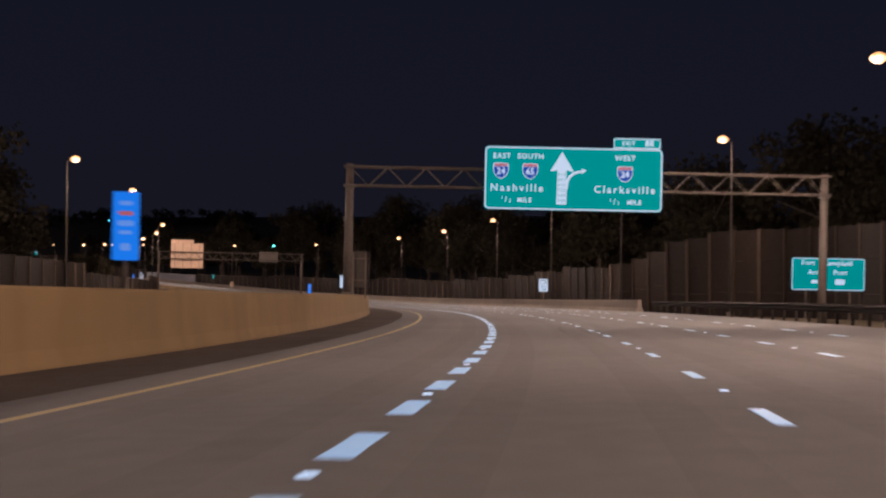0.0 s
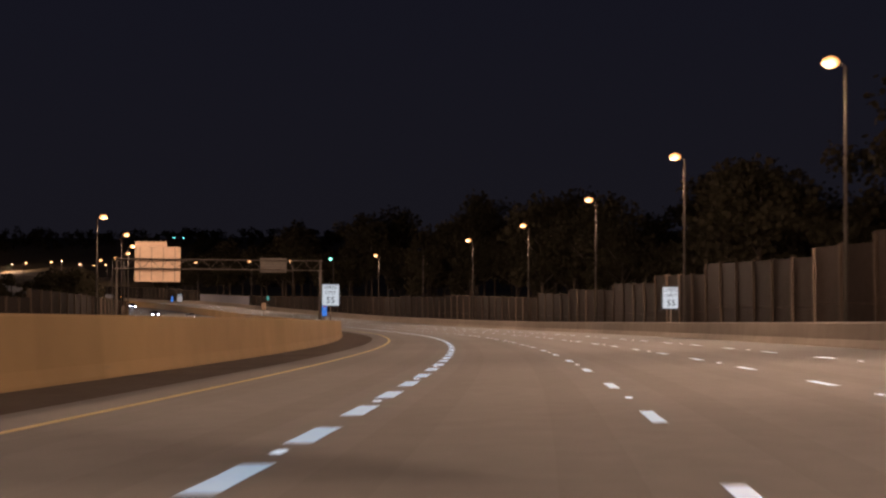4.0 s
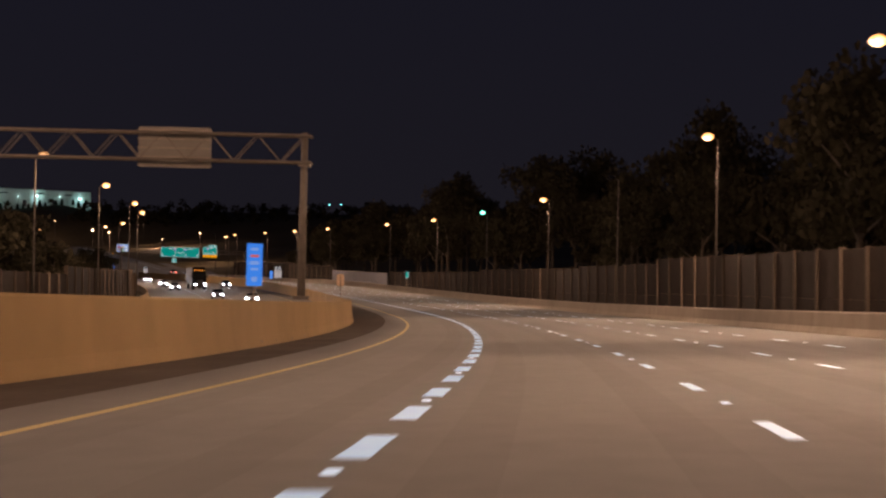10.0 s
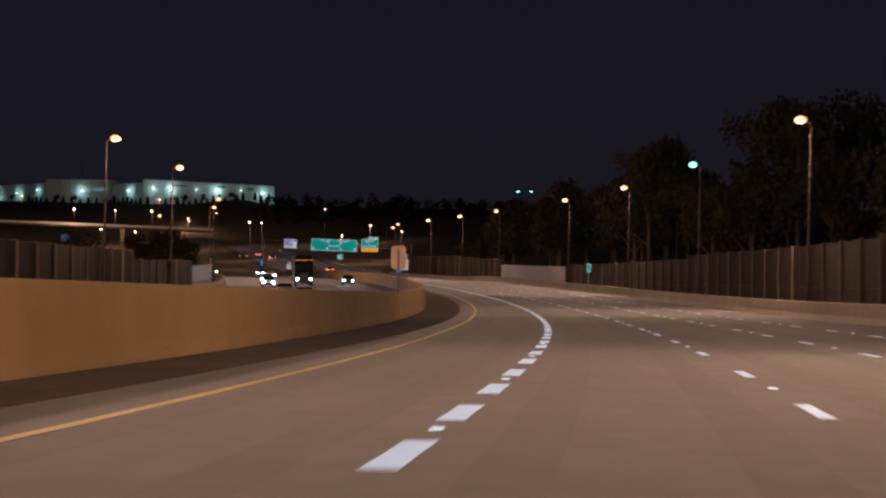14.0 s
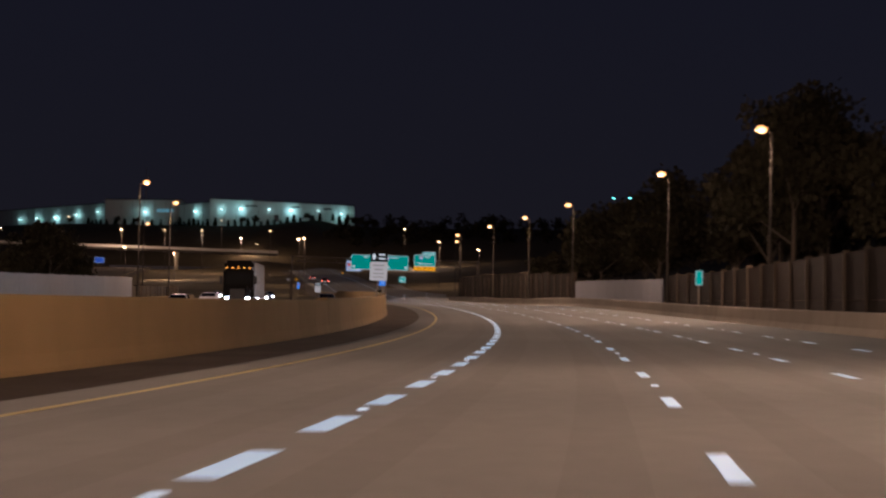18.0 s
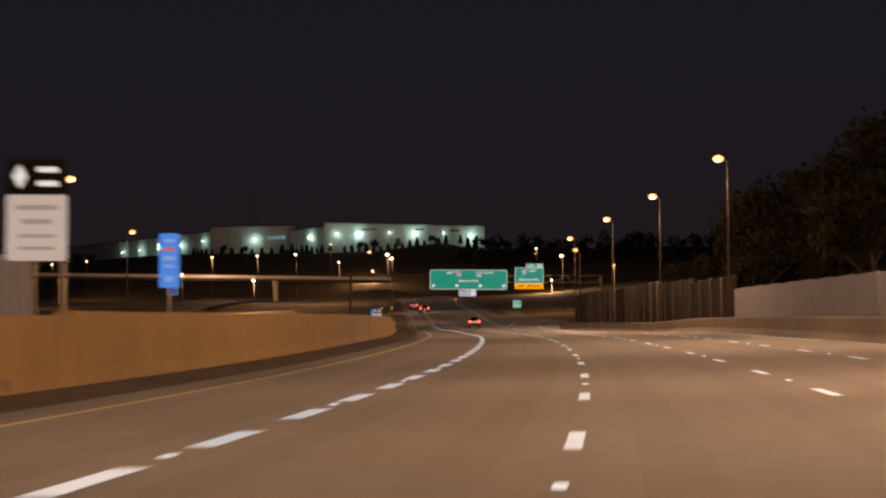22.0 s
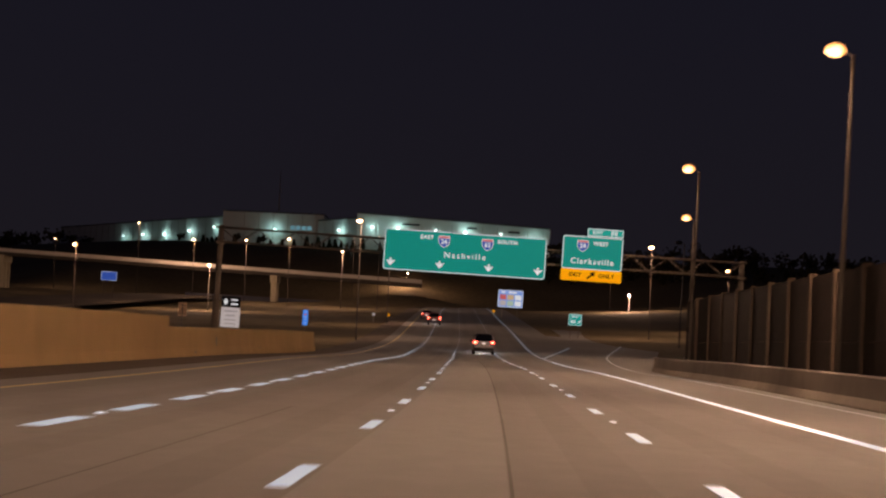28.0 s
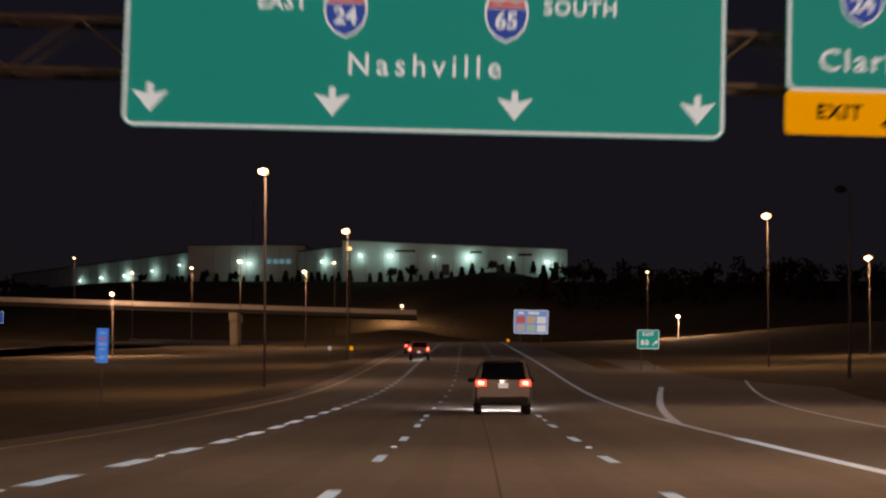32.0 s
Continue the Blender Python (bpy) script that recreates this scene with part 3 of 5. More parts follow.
def barrier(name, s0, s1, off, h, label, half=0.18, foot=0.12, piece=6.1, shift=None, mat=M_CONC, lift=None):
    base = tagged(new(name), label, "barrier", kind="structure")
    me = barrier_piece(piece, h, half, foot, mat)
    s = s0
    while s < s1:
        c = math.cos(heading(s))
        d0 = off + (shift(s) if shift else 0)
        nxt = s + piece * c
        d1 = off + (shift(nxt) if shift else 0)
        a, b = (at(v, d, lift(v) if lift else crossfall(v, d)) for v, d in ((s, d0), (nxt, d1)))
        ob = new("barrier_segment", me)
        w = b - a
        ob.matrix_basis = Matrix.Translation(a) @ Euler((math.asin(w.z / w.length), 0, math.atan2(-w.x, w.y))).to_matrix().to_4x4() @ Matrix.Diagonal((1, w.length / piece, 1, 1))
        ob.parent = base
        s = nxt
    return base


median = barrier("median_barrier", -110, 560, -6.9, 1.34, "tall cast concrete median barrier with scuffs", 0.24, 0.1, shift=lambda s: 2 * inner_bend(s))
barrier("median_barrier_bend", 560.2, 620, -6.9, 1.41, "ochre concrete median barrier past the bend", 0.24, 0.1)
barrier("median_barrier_middle", 620.2, 718, -6.9, 1.5, "ochre concrete median barrier along the bend", 0.24, 0.1)
barrier("median_barrier_rise", 718.2, 741, -6.9, 1.53, "concrete median barrier where it grows taller", 0.24, 0.1)
barrier("median_barrier_tall", 741.2, 803, -6.9, 1.56, "tallest stretch of the concrete median barrier", 0.24, 0.1)
barrier("median_barrier_end", 803.2, 870, -6.9, 1.16, "lower concrete end of the median barrier", 0.22, 0.12, shift=lambda s: 0.6 * ease(800, 872, s), lift=lambda s: 0.36 * ease(804, 878, s))
right_barrier = barrier("right_barrier", 168, 850, 0.3, 0.95, "concrete safety barrier below the noise wall", 0.14, 0.16, shift=right_edge, mat=M_CONC_PALE)
barrier("left_barrier", -60, 790, -28.6, 0.95, "concrete barrier on the far side of the opposite road", 0.14, 0.16, shift=opposite)

# scuffs and patches on the median barrier's face: station, height, half width, half height
def barrier_face(s, z):
    """A place just proud of the median barrier's face."""
    x = 0.34 if z < 0.04 else 0.34 - 0.07 * (z - 0.04) / 0.25 if z < 0.29 else 0.27 - 0.05 * (z - 0.29) / 1.05
    end = 0.6 * ease(800, 872, s) + (0.02 if s > 803 else 0.0)
    return at(s, -6.9 + x + 0.02 + 2 * inner_bend(s) + end, z + (0.36 * ease(804, 878, s) if s > 803 else 0.0))


rng = random.Random(5)
bm = bmesh.new()
SCUFFS = [(328.3, 0.12, 0.17, 0.08), (332.6, 0.10, 0.11, 0.06), (338.3, 0.08, 0.26, 0.05), (343.6, 0.07, 0.36, 0.03), (352.3, 0.31, 0.16, 0.12), (614.6, 0.15, 0.3, 0.13), (619.0, 1.14, 0.35, 0.02), (605.8, 0.30, 0.14, 0.11), (610.3, 0.46, 0.08, 0.14), (809.8, 0.14, 0.28, 0.1), (816.3, 0.55, 0.32, 0.3), (833.0, 0.20, 0.25, 0.08)]
for s in (226, 229, 246, 250, 410, 565, 735, 90, 152, 188):
    SCUFFS.append((s, rng.uniform(0.06, 0.3), rng.uniform(0.12, 0.3), rng.uniform(0.03, 0.08)))
for s, z, w, h in SCUFFS:
    vs = []
    for k in range(11):
        a = k * math.tau / 11
        vs.append(bm.verts.new(barrier_face(s + math.cos(a) * w * rng.uniform(0.6, 1), max(z + math.sin(a) * h * rng.uniform(0.6, 1), 0.02))))
    mid = bm.verts.new(barrier_face(s, z))
    for k in range(11):
        bm.faces.new((mid, vs[k], vs[(k + 1) % 11]))
part("scuff_marks", bm, M_SCUFF, median, "dark tyre scuffs")


# ---- noise walls ----
def wall_run(name, s0, s1, off, height, label, shift=None, bay=6.1, panel_mat=M_PANEL, post_mat=M_POST, rise=0.08, post_half=0.17):
    """Concrete posts with panels dropped between them; height is a function of the station."""
    base = tagged(new(name), label, "noise wall", kind="structure")
    s, k = s0, 0
    post_cache = {}
    while s < s1 - 1:
        nxt = s + bay * math.cos(heading(s))
        d0, d1 = off + (shift(s) if shift else 0), off + (shift(nxt) if shift else 0)
        a, b = at(s, d0), at(nxt, d1)
        w = b - a
        turn = math.degrees(math.atan2(-w.x, w.y))
        h = round(height(s) * 20) / 20
        key = (round(h, 2), round(max(height(s), height(s - bay)) * 20) / 20)
        if key not in post_cache:
            bm = bmesh.new()
            box(bm, -post_half, post_half, -0.16, 0.16, -1.0, max(key) + rise)
            bmesh.ops.bevel(bm, geom=bm.edges[:], offset=0.02, segments=1, affect="EDGES")
            pm = mesh_of("post", bm, post_mat)
            bm = bmesh.new()
            y = 0.17
            n = max(1, round((h + 0.6) / 2.2))
            for i in range(n):
                z0, z1 = -0.9 + (h + 0.9) * i / n, -0.9 + (h + 0.9) * (i + 1) / n
                box(bm, -0.07, 0.07, y, bay - 0.17, z0 + 0.01, z1 - 0.01)
            qm = mesh_of("wall_panel", bm, panel_mat)
            post_cache[key] = (pm, qm)
        for nm, me in zip(("post", "wall_panel"), post_cache[key]):
            ob = new(nm, me)
            ob.matrix_basis = pose(a.x, a.y, a.z, 0, 0, turn)
            ob.parent = base
        s, k = nxt, k + 1
    return base


# each stretch of the right wall has a level top and ends with a step: its far end and its height there
STEPS = ((168.5, 6.1), (175.5, 5.75), (184, 5.7), (188, 5.0), (191.5, 4.45), (209, 4.33), (241, 4.45), (265, 4.22), (294, 4.15), (320, 4.0), (348.5, 3.95), (428, 4.3), (480, 4.25), (660, 3.15))


def h_right(s):
    far, h = next((k for k in STEPS if s < k[0] - 3), STEPS[-1])
    return max(plan_z(far) + h - plan_z(s), 3.0) if s < 560 else 3.7 - 0.6 * ease(560, 650, s)


wall_run("noise_wall_right", 60, 654, 16.6, h_right, "dark noise wall of panels between pale concrete posts", shift=lambda s: 7.0 * (1 - ease(130, 205, s)) + 0.5 * ease(560, 640, s))
wall_run("pale_wall", 656.5, 717.5, 17.0, lambda s: 2.8, "pale plain concrete wall section", bay=6.4, panel_mat=M_PALE, post_mat=M_PALE, rise=0.0, post_half=0.074)
wall_run("noise_wall_end", 719.5, 853, 17.4, lambda s: 3.75 if s < 738 else 4.05 if s < 760 else 4.25, "tall dark noise wall with pale posts beside the exit lane", shift=lambda s: 0.5 * ease(740, 853, s))
wall_run("pale_wall_left", 603, 676, -30.3, lambda s: 2.8, "pale plain concrete wall beyond the opposite road", panel_mat=M_PALE, post_mat=M_PALE, rise=0.0, post_half=0.074)
wall_run("noise_wall_left", 20, 601, -30.3, lambda s: 3.3 + 0.7 * (int(s / 90) % 2), "dark noise wall beyond the opposite road")
wall_run("low_wall_left", 678, 760, -30.4, lambda s: 2.0, "low brown wall beyond the opposite road", panel_mat=M_POST, post_mat=M_POST, shift=opposite, rise=0.01)


# low hedge-dark guardrail on the right before the barrier begins
def guardrail(name, s0, s1, off, label, shift=None, mat=M_STEEL):
    base = tagged(new(name), label, "guardrail", kind="structure")
    prof = [(0.0, 0.42), (-0.06, 0.50), (-0.06, 0.53), (0.0, 0.59), (0.0, 0.62), (-0.06, 0.68), (-0.06, 0.71), (0.0, 0.79)]
    bm = ribbon(s0, s1, [off + x for x, _ in prof], [z for _, z in prof], 4.0, shift)
    bmesh.ops.solidify(bm, geom=bm.faces[:], thickness=0.006)
    part("rail", bm, mat, base)
    bm = bmesh.new()
    box(bm, 0.02, 0.14, -0.05, 0.05, -0.1, 0.82)
    me = mesh_of("post", bm, mat)
    s = s0 + 1
    while s < s1:
        ob = new("post", me)
        ob.matrix_basis = standing(s, off + (shift(s) if shift else 0))
        ob.parent = base
        s += 3.8
    return base


guardrail("guardrail_start", 62, 170, 15.3, "dark steel guardrail before the concrete barrier", mat=M_DARKRAIL)
guardrail("guardrail_exit", 853, 886, 17.3, "short galvanised guardrail beyond the barrier end", shift=lambda s: 0.3 * (s - 853), mat=M_RUST)


# ---- street lamps ----
def blob(bm, c, r):
    """An ellipsoid of the given middle and half sizes, added to bm."""
    got = bmesh.ops.create_icosphere(bm, subdivisions=2, radius=1)
    bmesh.ops.transform(bm, matrix=Matrix.Translation(c) @ Matrix.Diagonal((*r, 1)), verts=got["verts"])


def lamp_head(bm_head, bm_lens, bm_bulb, side):
    """A cobra head at the pole's top that reaches out to the given side."""
    rod(bm_head, (0, 0, 11.2), (side * 0.36, 0, 11.46), 0.035, n=6)
    blob(bm_head, (side * 0.58, 0, 11.54), (0.36, 0.17, 0.10))
    blob(bm_lens, (side * 0.62, 0, 11.40), (0.39, 0.30, 0.26))
    blob(bm_bulb, (side * 0.62, -0.13, 11.38), (0.26, 0.22, 0.19))


def lamp_light(parent, side, watts, colour, height=11.15):
    """A road lantern throws its light up and down the road rather than straight below."""
    for way in (-1, 1):
        li = bpy.data.lights.new("lamp_light", "SPOT")
        li.energy, li.color, li.spot_size, li.spot_blend, li.shadow_soft_size = watts, colour, radians(140), 1.0, 0.2
        ob = new("lamp_light", li)
        eye = Vector((side * 1.25, 0, height))
        ob.matrix_basis = look(eye, eye + Vector((side * 0.4755, way * 0.8192, -0.3207)) * 10)
        ob.parent = parent


def spill(parent, place, watts, colour=SODIUM):
    """What a lamp throws sideways and up."""
    li = bpy.data.lights.new("lamp_spill", "POINT")
    li.energy, li.color, li.shadow_soft_size = watts, colour, 0.25
    ob = new("lamp_spill", li)
    ob.location = place
    ob.parent = parent


def street_lamp(s, off, side, lit=1, power=1.0, tall=0.2):
    """side: -1 where the head reaches to the left. lit: 0 off, 1 sodium, 2 greenish."""
    words = {0: "unlit steel street lamp on a tapered pole", 1: "lit sodium street lamp on a tapered steel pole", 2: "street lamp with a greenish glow on a steel pole"}[lit]
    base = thing("street_lamp", standing(s, off, tall) @ lean_about(0, 0.9), words, "street lamp", "street lamps along the motorway")
    foot = -tall
    bm = bmesh.new()
    rod(bm, (0, 0, foot - 0.3), (0, 0, 11.25), 0.105, 0.06, 10)
    part("pole", bm, M_POLE, base, smooth=True)
    bm = bmesh.new()
    box(bm, -0.2, 0.2, -0.2, 0.2, foot - 0.3, foot + 0.06)
    part("base_plate", bm, M_STEEL, base)
    head, lens, bulb = bmesh.new(), bmesh.new(), bmesh.new()
    lamp_head(head, lens, bulb, side)
    part("lamp_head", head, M_POLE, base, smooth=True)
    lens = part("lens", lens, (M_GLASS, M_LENS, M_LENS_GREEN)[lit], base, smooth=True)
    part("bulb", bulb, (M_GLASS, M_BULB, M_BULB_GREEN)[lit], lens, smooth=True)
    if lit == 1:
        lamp_light(base, side, LAMP_WATTS * power, SODIUM)
        spill(base, (side * 1.5, -0.4, 10.3), LAMP_WATTS * power * 0.030)
    elif lit == 2:
        lamp_light(base, side, LAMP_WATTS * 0.012, (0.2, 1.0, 0.6))
    return base


def lamp_power(s):
    """The lamps towards the interchange burn weaker."""
    return 1.0 - 0.14 * ease(440, 480, s) - 0.16 * ease(690, 800, s) - 0.34 * ease(810, 870, s)


for s, off, lit in ((-6, 16.9, 1), (44, 16.9, 1), (97, 17.2, 1), (146.8, 17.14, 1), (197.5, 15.8, 1), (249, 15.5, 1), (299.1, 15.5, 1), (352.8, 15.93, 1), (403.6, 16.08, 1), (453, 16.0, 0), (501.4, 16.0, 1), (552.6, 15.75, 2),
                    (604.9, 16.43, 1), (654.1, 16.56, 1), (719, 16.48, 1), (759.2, 16.47, 1), (799, 16.36, 1), (846, 16.58, 1), (887.7, 21.44, 1), (950, 28.2, 0)):
    street_lamp(s, off + 0.45, -1, lit, lamp_power(s))
for s in (66, 120, 172, 222, 329, 378, 429.2, 477, 529.2, 574.5, 682.9, 731):
    street_lamp(s, -30.15 + opposite(s), 1, 1, lamp_power(s), 0.6)
street_lamp(824.1, -38.15, 1, 1, 0.2, 1.0)


# ---- overhead gantries and signs ----
def gantry(s, left, right, low, high, label, foot_l=1.2, foot_r=0.0, gap=0.9, turn=0.0, stout=0.24, pitch=0.95):
    """Two posts and a box truss across the road, between the given offsets; low and high are its chords over the road."""
    base = thing("sign_gantry", standing(s, 0, 0, turn) @ lean_about(0), label, "sign gantry")
    for name, x, foot in (("left_post", left, foot_l), ("right_post", right, foot_r)):
        bm = bmesh.new()
        sunk = 0.08 if foot > 0.5 else 0.4
        rod(bm, (x, 0.0, foot - sunk), (x, 0.0, high + 0.15), stout, stout * 0.78, 14)
        post = part(name, bm, M_TRUSS, base, smooth=True)
        bm = bmesh.new()
        box(bm, x - 0.3, x + 0.3, -0.34, 0.34, foot - sunk, foot + 0.05)
        part("foot_plate", bm, M_TRUSS, post)
        bm = bmesh.new()
        box(bm, x - 0.22, x + 0.22, -gap / 2 - 0.08, gap / 2 + 0.08, low - 0.16, low - 0.06)
        part("bracket", bm, M_TRUSS, post)
    for y in (-gap / 2, gap / 2):
        for z in (low, high):
            bm = bmesh.new()
            rod(bm, (left - 0.3, y, z), (right + 0.3, y, z), 0.062, n=8)
            part("chord", bm, M_TRUSS, base, smooth=True)
    n = max(4, int(round((right - left) / pitch)))
    step = (right - left) / n
    for k in range(n):
        x0, x1 = left + k * step, left + (k + 1) * step
        for y in (-gap / 2, gap / 2):
            bm = bmesh.new()
            rod(bm, (x0, y, low if k % 2 else high), (x1, y, high if k % 2 else low), 0.026, n=5, caps=False)
            part("diagonal", bm, M_TRUSS, base)
        for z in (low, high):
            bm = bmesh.new()
            rod(bm, (x0, -gap / 2, z), (x0, gap / 2, z), 0.035, n=6, caps=False)
            part("cross_bar", bm, M_TRUSS, base)
    return base


def brackets(parent, w, z0, z1, n, y0=0.02, y1=0.14):
    """Upright bars on the back of a board."""
    for k in range(n):
        x = -w / 2 + w * (k + 0.5) / n
        bm = bmesh.new()
        box(bm, x - 0.05, x + 0.05, y0, y1, z0, z1)
        part("backing_bar", bm, M_STEEL, parent)


def arrow_down(parent, x, z, k):
    pts = [(-0.22, 0.48), (-0.22, 0.12), (-1.24, 0.24), (0, -0.52), (1.24, 0.24), (0.22, 0.12), (0.22, 0.48)]
    bm = bmesh.new()
    plate(bm, [(a * k * 0.5, b * k) for a, b in pts], -0.062, -0.05, x, z)
    part("down_arrow", bm, M_LEGEND, parent)


def fraction(parent, x, z):
    lettering(parent, "1", x - 0.19, z + 0.07, 0.20, M_LEGEND, heavy=0.006)
    lettering(parent, "/", x, z, 0.32, M_LEGEND, heavy=0.004)
    lettering(parent, "2", x + 0.20, z - 0.07, 0.20, M_LEGEND, heavy=0.006)


gantry(111.0, -6.86, 17.05, 6.62, 7.56, "galvanised steel truss gantry over the motorway")
sign = thing("diagram_sign", standing(109.8, 4.5, 7.0) @ lean_about(0), "large green overhead guide sign with a lane arrow diagram", "road sign")
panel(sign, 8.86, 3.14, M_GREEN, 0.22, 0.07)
brackets(sign, 8.2, -1.5, 1.5, 6, 0.02, 0.4)
tab = bmesh.new()
plate(tab, outline(2.36, 0.52, 0.06)[::-1], -0.04, 0.01, 3.14, 1.83)
tab = part("exit_tab", tab, M_GREEN, sign, "small green exit tab")
bm = bmesh.new()
ring(bm, 2.33, 0.5, 0.06, 0.05, -0.052, -0.036)
bmesh.ops.translate(bm, verts=bm.verts, vec=(3.14, 0, 1.83))
part("border", bm, M_LEGEND, tab)
lettering(tab, "EXIT", 2.72, 1.83, 0.22, M_LEGEND, -0.05)
lettering(tab, "88", 3.75, 1.83, 0.30, M_LEGEND, -0.05)
lettering(sign, "EAST", -3.58, 1.08, 0.27, M_LEGEND)
lettering(sign, "SOUTH", -2.15, 1.08, 0.27, M_LEGEND)
shield(sign, -3.62, 0.36, 0.80, "24")
shield(sign, -2.16, 0.36, 0.80, "65")
lettering(sign, "Nashville", -2.82, -0.50, 0.38, M_LEGEND, spread=1.36, heavy=0.008)
fraction(sign, -3.35, -1.08)
lettering(sign, "MILE", -2.42, -1.10, 0.24, M_LEGEND)
bm = bmesh.new()
plate(bm, [(-0.26, -1.28), (0.26, -1.28), (0.22, 0.42), (0.60, 0.36), (0.0, 1.36), (-0.60, 0.36), (-0.22, 0.42)], -0.062, -0.05, -0.58, 0.0)
part("through_arrow", bm, M_LEGEND, sign, "broad white through arrow")
for i in range(3):
    for j in range(6):
        bm = bmesh.new()
        box(bm, -0.74 + 0.14 * i, -0.70 + 0.14 * i, -0.066, -0.06, -1.15 + 0.26 * j, -1.02 + 0.26 * j)
        part("lane_mark", bm, M_GREEN, sign)
curve = [(-0.37, -0.48), (-0.36, -0.12), (-0.26, 0.14), (-0.06, 0.32), (0.2, 0.41), (0.38, 0.44)]
bm = bmesh.new()
inner = [(x + 0.10, z - 0.10) for x, z in curve]
plate(bm, curve + inner[::-1], -0.062, -0.05)
plate(bm, [(0.36, 0.55), (0.66, 0.44), (0.38, 0.24), (0.44, 0.40)], -0.062, -0.05)
part("branch_arrow", bm, M_LEGEND, sign, "thin white branch arrow")
lettering(sign, "WEST", 2.56, 1.08, 0.27, M_LEGEND)
shield(sign, 2.56, 0.30, 0.80, "24")
lettering(sign, "Clarksville", 2.55, -0.50, 0.38, M_LEGEND, spread=1.34, heavy=0.008)
fraction(sign, 2.05, -1.10)
lettering(sign, "MILE", 3.05, -1.12, 0.24, M_LEGEND)

gantry(864.2, -12.35, 22.3, 6.82, 7.78, "steel truss gantry over the motorway and exit lane", foot_l=0.0, pitch=1.25)
sign = thing("lane_sign", standing(863.0, 4.06, 6.98) @ lean_about(0), "wide green overhead sign with four down arrows", "road sign")
panel(sign, 10.68, 2.72, M_GREEN_DIM, 0.2, 0.055)
brackets(sign, 10.0, -1.3, 1.3, 7, 0.02, 0.5)
lettering(sign, "EAST", -2.55, 0.92, 0.27, M_LEGEND)
shield(sign, -1.42, 0.72, 0.78, "24")
shield(sign, 1.44, 0.70, 0.78, "65")
lettering(sign, "SOUTH", 2.75, 0.92, 0.27, M_LEGEND)
lettering(sign, "Nashville", 0.0, -0.18, 0.40, M_LEGEND, spread=1.34, heavy=0.004)
for k in range(4):
    arrow_down(sign, -4.85 + 3.235 * k, -0.83, 0.52)
sign = thing("exit_only_sign", standing(862.6, 12.4, 7.0) @ lean_about(0), "green overhead exit sign with a yellow exit-only strip", "road sign")
panel(sign, 3.96, 2.20, M_GREEN_DIM, 0.16, 0.055, 0, 0.36)
brackets(sign, 3.6, -1.3, 1.4, 3, 0.02, 0.5)
bm = bmesh.new()
plate(bm, outline(3.98, 0.78, 0.1)[::-1], -0.046, 0.01, 0, -1.10)
strip_ob = part("exit_only_strip", bm, M_AMBER, sign, "yellow strip with black letters")
lettering(strip_ob, "EXIT", -1.05, -1.10, 0.26, M_BLACK, -0.056)
lettering(strip_ob, "ONLY", 1.0, -1.10, 0.26, M_BLACK, -0.056)
bm = bmesh.new()
plate(bm, [(-0.30, -0.18), (-0.20, -0.26), (0.10, 0.02), (0.20, -0.10), (0.28, 0.26), (-0.08, 0.18), (0.02, 0.09)], -0.058, -0.046, -0.02, -1.10)
part("slant_arrow", bm, M_BLACK, strip_ob)
bm = bmesh.new()
plate(bm, outline(2.36, 0.52, 0.06)[::-1], -0.04, 0.01, 0.78, 1.74)
tab = part("exit_tab", bm, M_GREEN, sign, "small green exit tab")
bm = bmesh.new()
ring(bm, 2.33, 0.5, 0.06, 0.05, -0.052, -0.036)
bmesh.ops.translate(bm, verts=bm.verts, vec=(0.78, 0, 1.74))
part("border", bm, M_LEGEND, tab)
lettering(tab, "EXIT", 0.28, 1.74, 0.22, M_LEGEND, -0.05)
lettering(tab, "88", 1.36, 1.74, 0.30, M_LEGEND, -0.05)
shield(sign, -0.66, 0.84, 0.76, "24")
lettering(sign, "WEST", 0.52, 1.00, 0.26, M_LEGEND)
lettering(sign, "Clarksville", 0.0, -0.20, 0.40, M_LEGEND, spread=1.2, heavy=0.005)

# gantry over the opposite road, seen from behind
gantry(354.6, -29.75, -7.05, 6.72, 7.8, "steel truss gantry over the opposite road", foot_l=0.0, foot_r=1.3, stout=0.17)
sign = thing("guide_sign", standing(355.2, -25.1, 7.85) @ lean_about(0), "bare metal back of a large sign, glowing in lamplight", "road sign")
bm = bmesh.new()
plate(bm, outline(5.1, 3.95, 0.1), 0.6, 0.66)
part("sign_panel", bm, M_BACK, sign)
bm = bmesh.new()
plate(bm, outline(3.55, 0.55, 0.05), 0.6, 0.66, -0.77, 2.26)
part("exit_tab", bm, M_BACK, sign)
for k in range(4):
    bm = bmesh.new()
    box(bm, -2.0 + 1.3 * k, -1.93 + 1.3 * k, 0.5, 0.6, -1.9, 1.9)
    part("backing_bar", bm, M_STEEL, sign)
sign = thing("message_sign", standing(354.9, -12.15, 7.55) @ lean_about(0), "bare grey back of a smaller overhead sign", "road sign")
bm = bmesh.new()
plate(bm, outline(2.95, 1.64, 0.1), 0.0, 0.06)
part("sign_panel", bm, M_GREYBACK, sign)
for k in range(5):
    bm = bmesh.new()
    box(bm, -1.5, 1.5, -0.05, 0.0, -0.78 + 0.36 * k, -0.72 + 0.36 * k)
    part("stiffener", bm, M_STEEL, sign)


